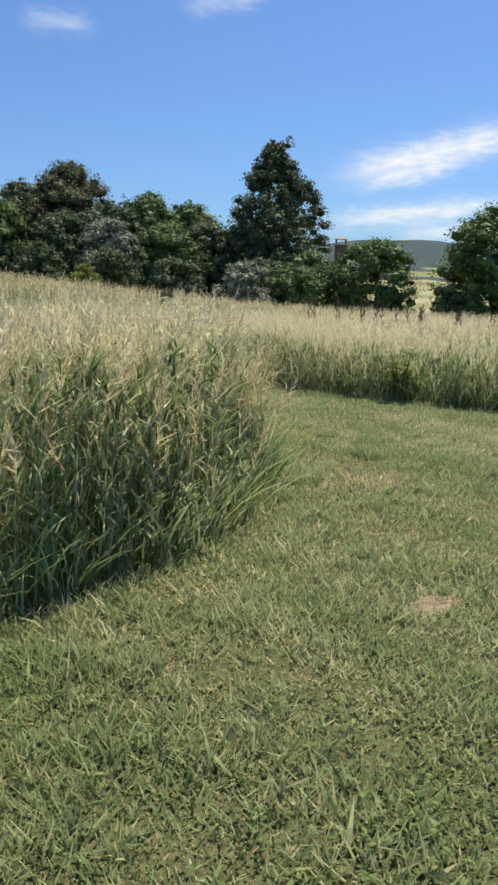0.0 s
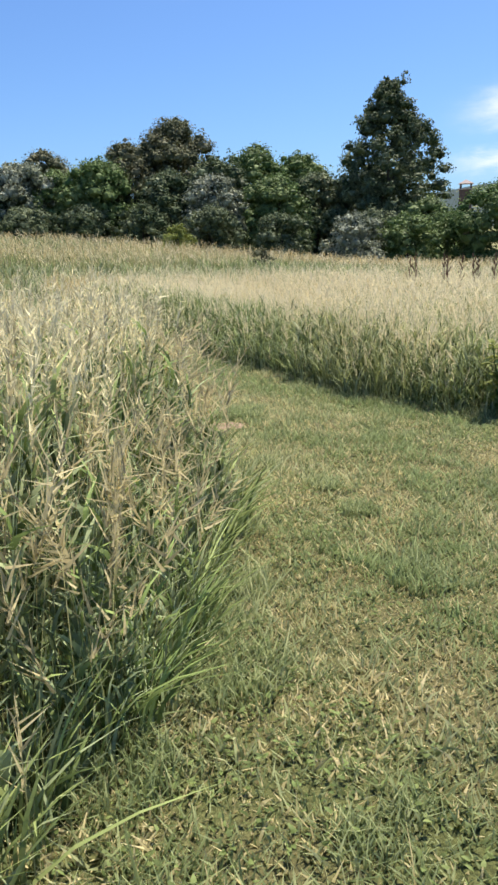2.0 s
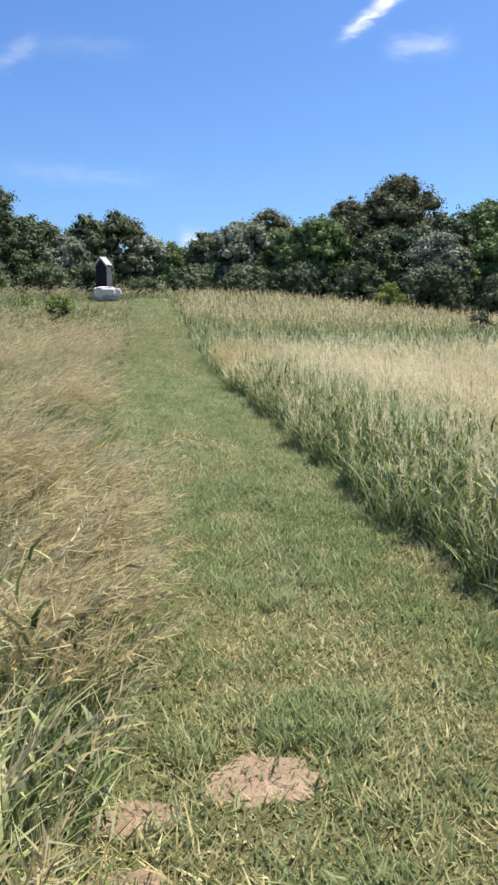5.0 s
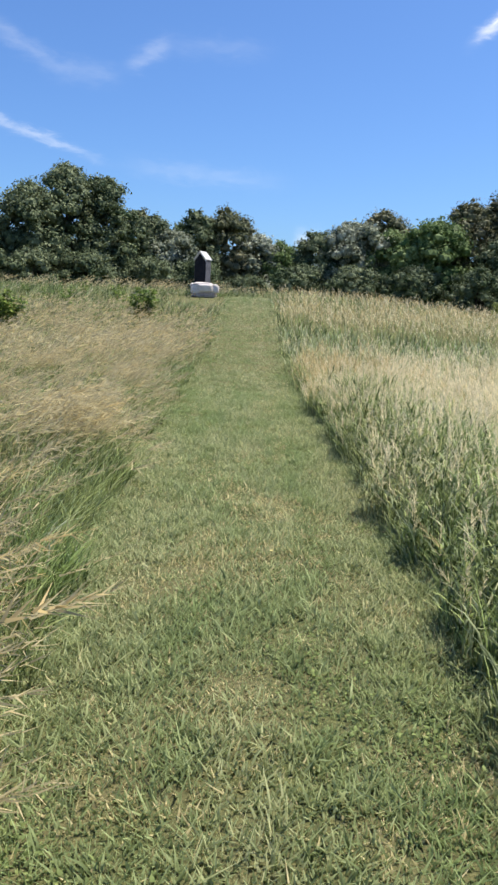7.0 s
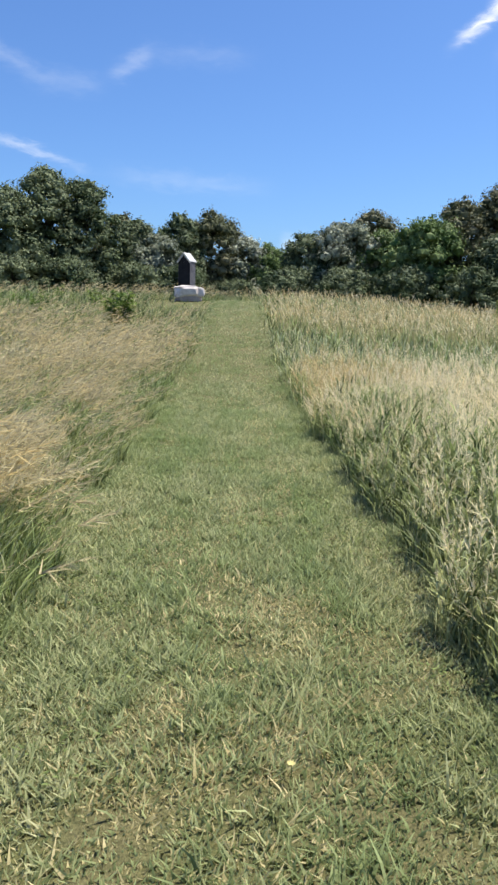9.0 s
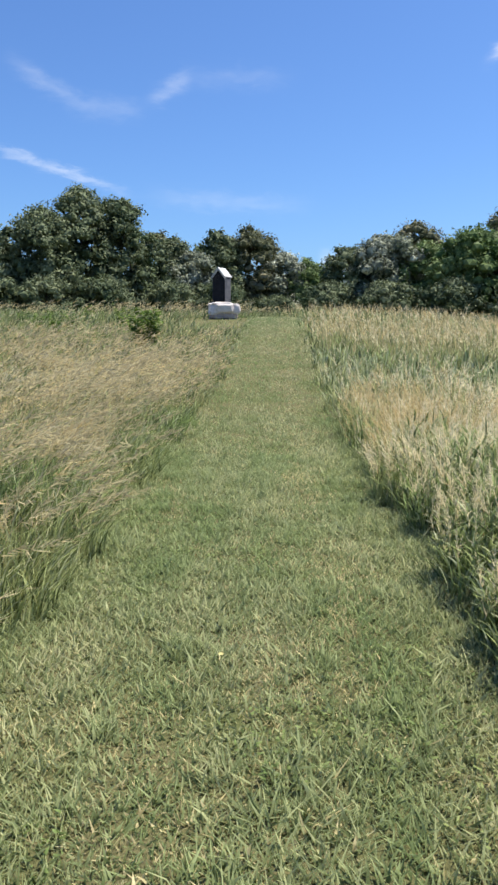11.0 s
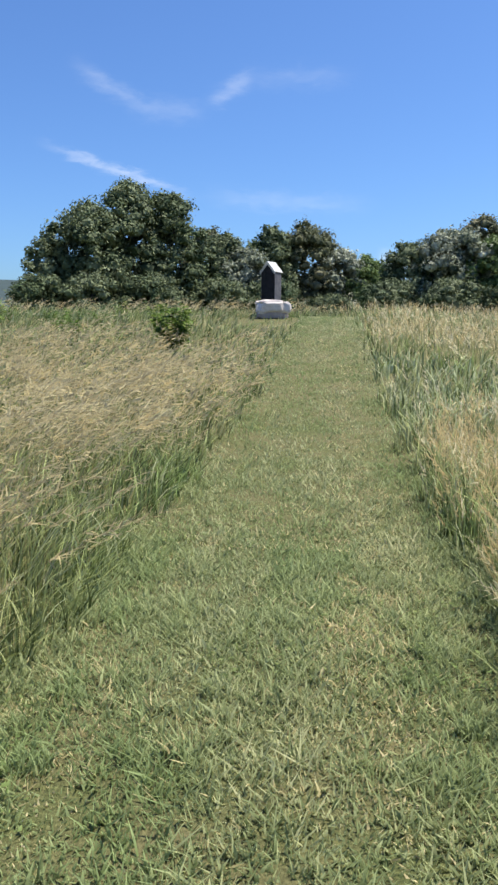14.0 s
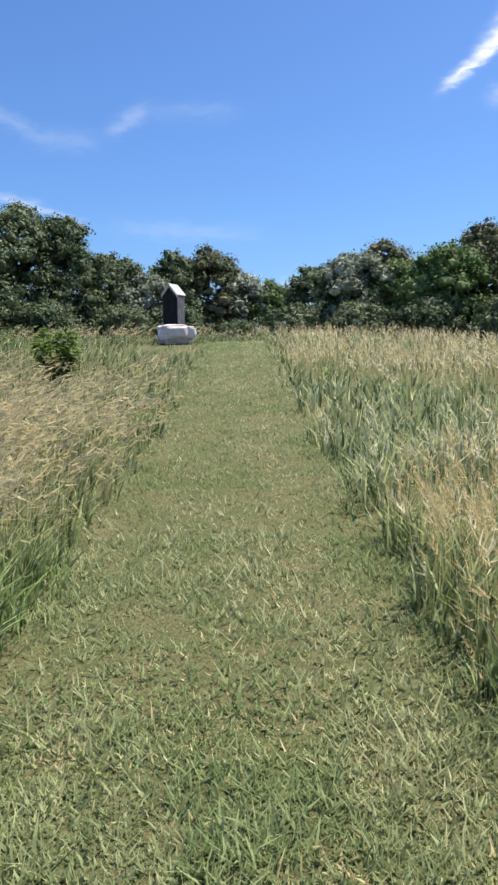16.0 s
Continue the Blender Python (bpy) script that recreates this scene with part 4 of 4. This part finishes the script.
def make_boulder():
    """A flat-topped pale boulder; the shade of the hollow under it is put into the foot's darker colour."""
    x, y = -2.38, 40.9
    root = new("boulder")
    root.matrix_world = pose(x, y, float(height(x, y)) - 0.03, 0, 0, 8)
    tagged(root, "pale pinkish flat-topped boulder beside the mown path", "boulder")
    for nm, mat, cz, sx, sy, sz, seed in (("cap", M_STONE, 0.50, 0.86, 0.48, 0.33, 1.0), ("foot", M_STONE_DARK, 0.22, 0.74, 0.40, 0.26, 4.0)):
        bm = bmesh.new()
        bmesh.ops.create_icosphere(bm, subdivisions=4, radius=1.0)
        for v in bm.verts:
            p = v.co.copy()
            q = Vector([math.copysign(abs(c) ** 0.45, c) for c in p])
            n = noise.noise(p * 1.6 + Vector((seed, 0, 0))) * 0.2 + noise.noise(p * 5 + Vector((seed, 2, 0))) * 0.06
            q *= 0.82 + n
            v.co = Vector((q.x * sx, q.y * sy, q.z * sz + cz))
        part(nm, bm, mat, root, "pale sunlit stone cap" if nm == "cap" else "undercut stone foot, darker by shade in its colour")


make_boulder()

# ---- weeds in the meadow ----


def make_weed(name, x, y, tall, wide, count, leaf_mat, label, seed, stalks=7):
    """Several upright stems set with broad drooping leaves."""
    global rng
    keep = rng
    rng = np.random.default_rng(500 + seed)
    root = new(name)
    root.location = (x, y, float(height(x, y)) - 0.01)
    tagged(root, label, "weed", "weeds in the meadow")
    for s in range(stalks):
        a = s * 2.4 + seed
        end = Vector((wide * math.cos(a) * rng.uniform(0.3, 1), wide * math.sin(a) * rng.uniform(0.3, 1), tall * rng.uniform(0.7, 1.0)))
        bm = bmesh.new()
        tube(bm, [Vector((0.04 * math.cos(a), 0.04 * math.sin(a), 0)), end * 0.5 + Vector((0, 0, 0.05 * tall)), end], [0.011, 0.009, 0.004], 5)
        part("stem", bm, M_WEED, root)
        n = count // stalks
        f = rng.uniform(0.3, 1.02, n)
        pos = np.array([tuple(end * t) for t in f])
        g = rng.uniform(0, 2 * math.pi, n)
        out = np.stack([np.cos(g), np.sin(g), rng.uniform(-0.2, 0.6, n)], 1)
        out /= np.linalg.norm(out, axis=1)[:, None]
        ln = (0.19 * tall * (1.25 - 0.6 * f) * rng.uniform(0.7, 1.2, n))[:, None]
        sd = np.cross(out, np.array([0, 0, 1.0])) * ln * 0.3
        dr = np.array([0, 0, -0.35]) * ln
        V = np.stack([pos, pos + out * ln * 0.45 + sd, pos + out * ln + dr, pos + out * ln * 0.45 - sd], 1).reshape(-1, 3)
        k = np.arange(n)[:, None] * 4
        build("foliage", V, [np.concatenate([k + np.array([0, 1, 2]), k + np.array([0, 2, 3])])], leaf_mat, tip=np.repeat(rng.random(n), 4), parent=root)
    rng = keep


make_weed("weed", -3.55, 27.2, 1.2, 0.5, 620, M_WEED, "tall leafy green weed standing in tan grass", 1, 11)
make_weed("weed", -6.9, 23.5, 1.35, 0.55, 520, M_WEED, "tall leafy green weed at the edge of the field", 2, 10)
make_weed("weed", 1.80, 1.36, 0.72, 0.24, 110, LEAF["lime"], "yellow-green weed in front of the tall grass", 3, 5)
for i in range(16):
    a = i * 2.399
    wx, wy = -9.5 + 5.5 * math.cos(a) * math.sqrt((i + 1) / 16), 32 + 8.0 * math.sin(a) * math.sqrt((i + 1) / 16)
    make_weed("weed", wx, wy, 0.8 + 0.2 * math.sin(i * 1.7), 0.4, 110, M_WEED, "small leafy weed showing above the grass", 10 + i, 5)


def make_dock(x, y, tall, seed):
    """A bare upright stalk thick with rust-brown seed clusters."""
    root = new("dock_stalk")
    root.location = (x, y, float(height(x, y)) - 0.01)
    tagged(root, "dry rust-brown dock stalk above the pale grass", "dock plant", "dock stalks in the meadow")
    lean = Vector((0.06 * math.sin(seed * 2.1), 0.06 * math.cos(seed * 1.3), 1)) * tall
    bm = bmesh.new()
    tube(bm, [Vector((0, 0, 0)), lean * 0.5, lean], [0.012, 0.009, 0.004], 5)
    part("stem", bm, M_DOCK, root)
    for k in range(7):
        a = k * 2.2 + seed
        foot = lean * (0.42 + 0.075 * k)
        end = foot + Vector((0.09 * math.cos(a), 0.09 * math.sin(a), 0.16 * tall)) * (1.15 - 0.1 * k)
        bm = bmesh.new()
        tube(bm, [foot, foot.lerp(end, 0.3), foot.lerp(end, 0.7), end], [0.006, 0.016, 0.013, 0.004], 6)
        for v in bm.verts:
            v.co += Vector((noise.noise(v.co * 40), noise.noise(v.co * 40 + Vector((9, 0, 0))), 0)) * 0.016
        part("seed_cluster", bm, M_DOCK, root)


for i in range(24):
    a, r = i * 2.399, math.sqrt((i + 0.5) / 24)
    make_dock(11.5 + 2.8 * r * math.cos(a), 10.3 + 1.3 * r * math.sin(a) - 0.6 * 2.8 * r * math.cos(a), 1.02 + 0.2 * math.sin(i * 2.3), i)


def make_flower(x, y, seed):
    root = new("flower")
    root.location = (x, y, float(height(x, y)))
    tagged(root, "small pale yellow flower in the mown grass", "flower", "flowers in the lawn")
    bm = bmesh.new()
    tube(bm, [Vector((0, 0, 0)), Vector((0.006, 0, 0.035)), Vector((0.004, 0.004, 0.07))], [0.0015, 0.0015, 0.0015], 5)
    part("stem", bm, M_WEED, root)
    for k in range(8):
        a = k * math.pi / 4 + seed
        bm = bmesh.new()
        c, o = Vector((0.004, 0.004, 0.07)), Vector((math.cos(a), math.sin(a), 0.25))
        s = Vector((-math.sin(a), math.cos(a), 0)) * 0.004
        vs = [bm.verts.new(p) for p in (c, c + o * 0.009 + s, c + o * 0.016, c + o * 0.009 - s)]
        bm.faces.new(vs)
        part("petal", bm, M_PETAL, root)


def make_straw(points):
    """A long pale grass stalk lying on the lawn."""
    root = new("straw")
    root.location = (points[0][0], points[0][1], float(height(points[0][0], points[0][1])))
    tagged(root, "long pale dry stalk lying curved on the lawn", "straw")
    ctrl = [Vector((px - points[0][0], py - points[0][1], 0.06)) for px, py in points]
    pts = []
    for i in range(len(ctrl) - 1):
        p0, p1, p2, p3 = ctrl[max(i - 1, 0)], ctrl[i], ctrl[i + 1], ctrl[min(i + 2, len(ctrl) - 1)]
        for k in range(6):
            t = k / 6
            pts.append(0.5 * (2 * p1 + (p2 - p0) * t + (2 * p0 - 5 * p1 + 4 * p2 - p3) * t * t + (3 * p1 - p0 - 3 * p2 + p3) * t ** 3))
    pts.append(ctrl[-1])
    bm = bmesh.new()
    tube(bm, pts, [0.0035 - 0.002 * i / len(pts) for i in range(len(pts))], 5)
    part("stalk", bm, M_LAWN_DRY, root)


make_straw(((0.19, 0.68), (-0.08, 0.41), (-0.23, 0.17), (-0.12, 0.04)))
make_flower(0.14, 6.96, 0.2)
make_flower(-0.22, 10.2, 0.5)

# ---- far tower ----


def make_tower():
    """A square brick tower with an open lantern under a hipped cap, far off beyond the trees."""
    x, y = 157.0, 176.0
    z0 = float(height(x, y)) - 0.2
    root = new("tower")
    root.matrix_world = pose(x, y, z0, 0, 0, -42)
    tagged(root, "square brick tower with an open lantern and hipped cap", "tower")
    top = 18.2 - z0
    bm = bmesh.new()
    slab(bm, -1.9, 1.9, -1.9, 1.9, 0, top - 2.4, 0.05)
    part("shaft", bm, M_BRICK, root)
    bm = bmesh.new()
    slab(bm, -2.15, 2.15, -2.15, 2.15, top - 2.4, top - 2.1, 0.04)
    part("cornice", bm, M_STONE_DARK, root)
    for sx in (-1, 1):
        for sy in (-1, 1):
            bm = bmesh.new()
            slab(bm, sx * 1.5 - 0.28, sx * 1.5 + 0.28, sy * 1.5 - 0.28, sy * 1.5 + 0.28, top - 2.1, top - 0.7, 0.03)
            part("pillar", bm, M_BRICK, root)
    bm = bmesh.new()
    b = [bm.verts.new((px, py, top - 0.7)) for px, py in ((-2.2, -2.2), (2.2, -2.2), (2.2, 2.2), (-2.2, 2.2))]
    t = bm.verts.new((0, 0, top + 0.6))
    bm.faces.new(b)
    for i in range(4):
        bm.faces.new((b[i], b[(i + 1) % 4], t))
    part("cap", bm, M_STONE_DARK, root)


make_tower()
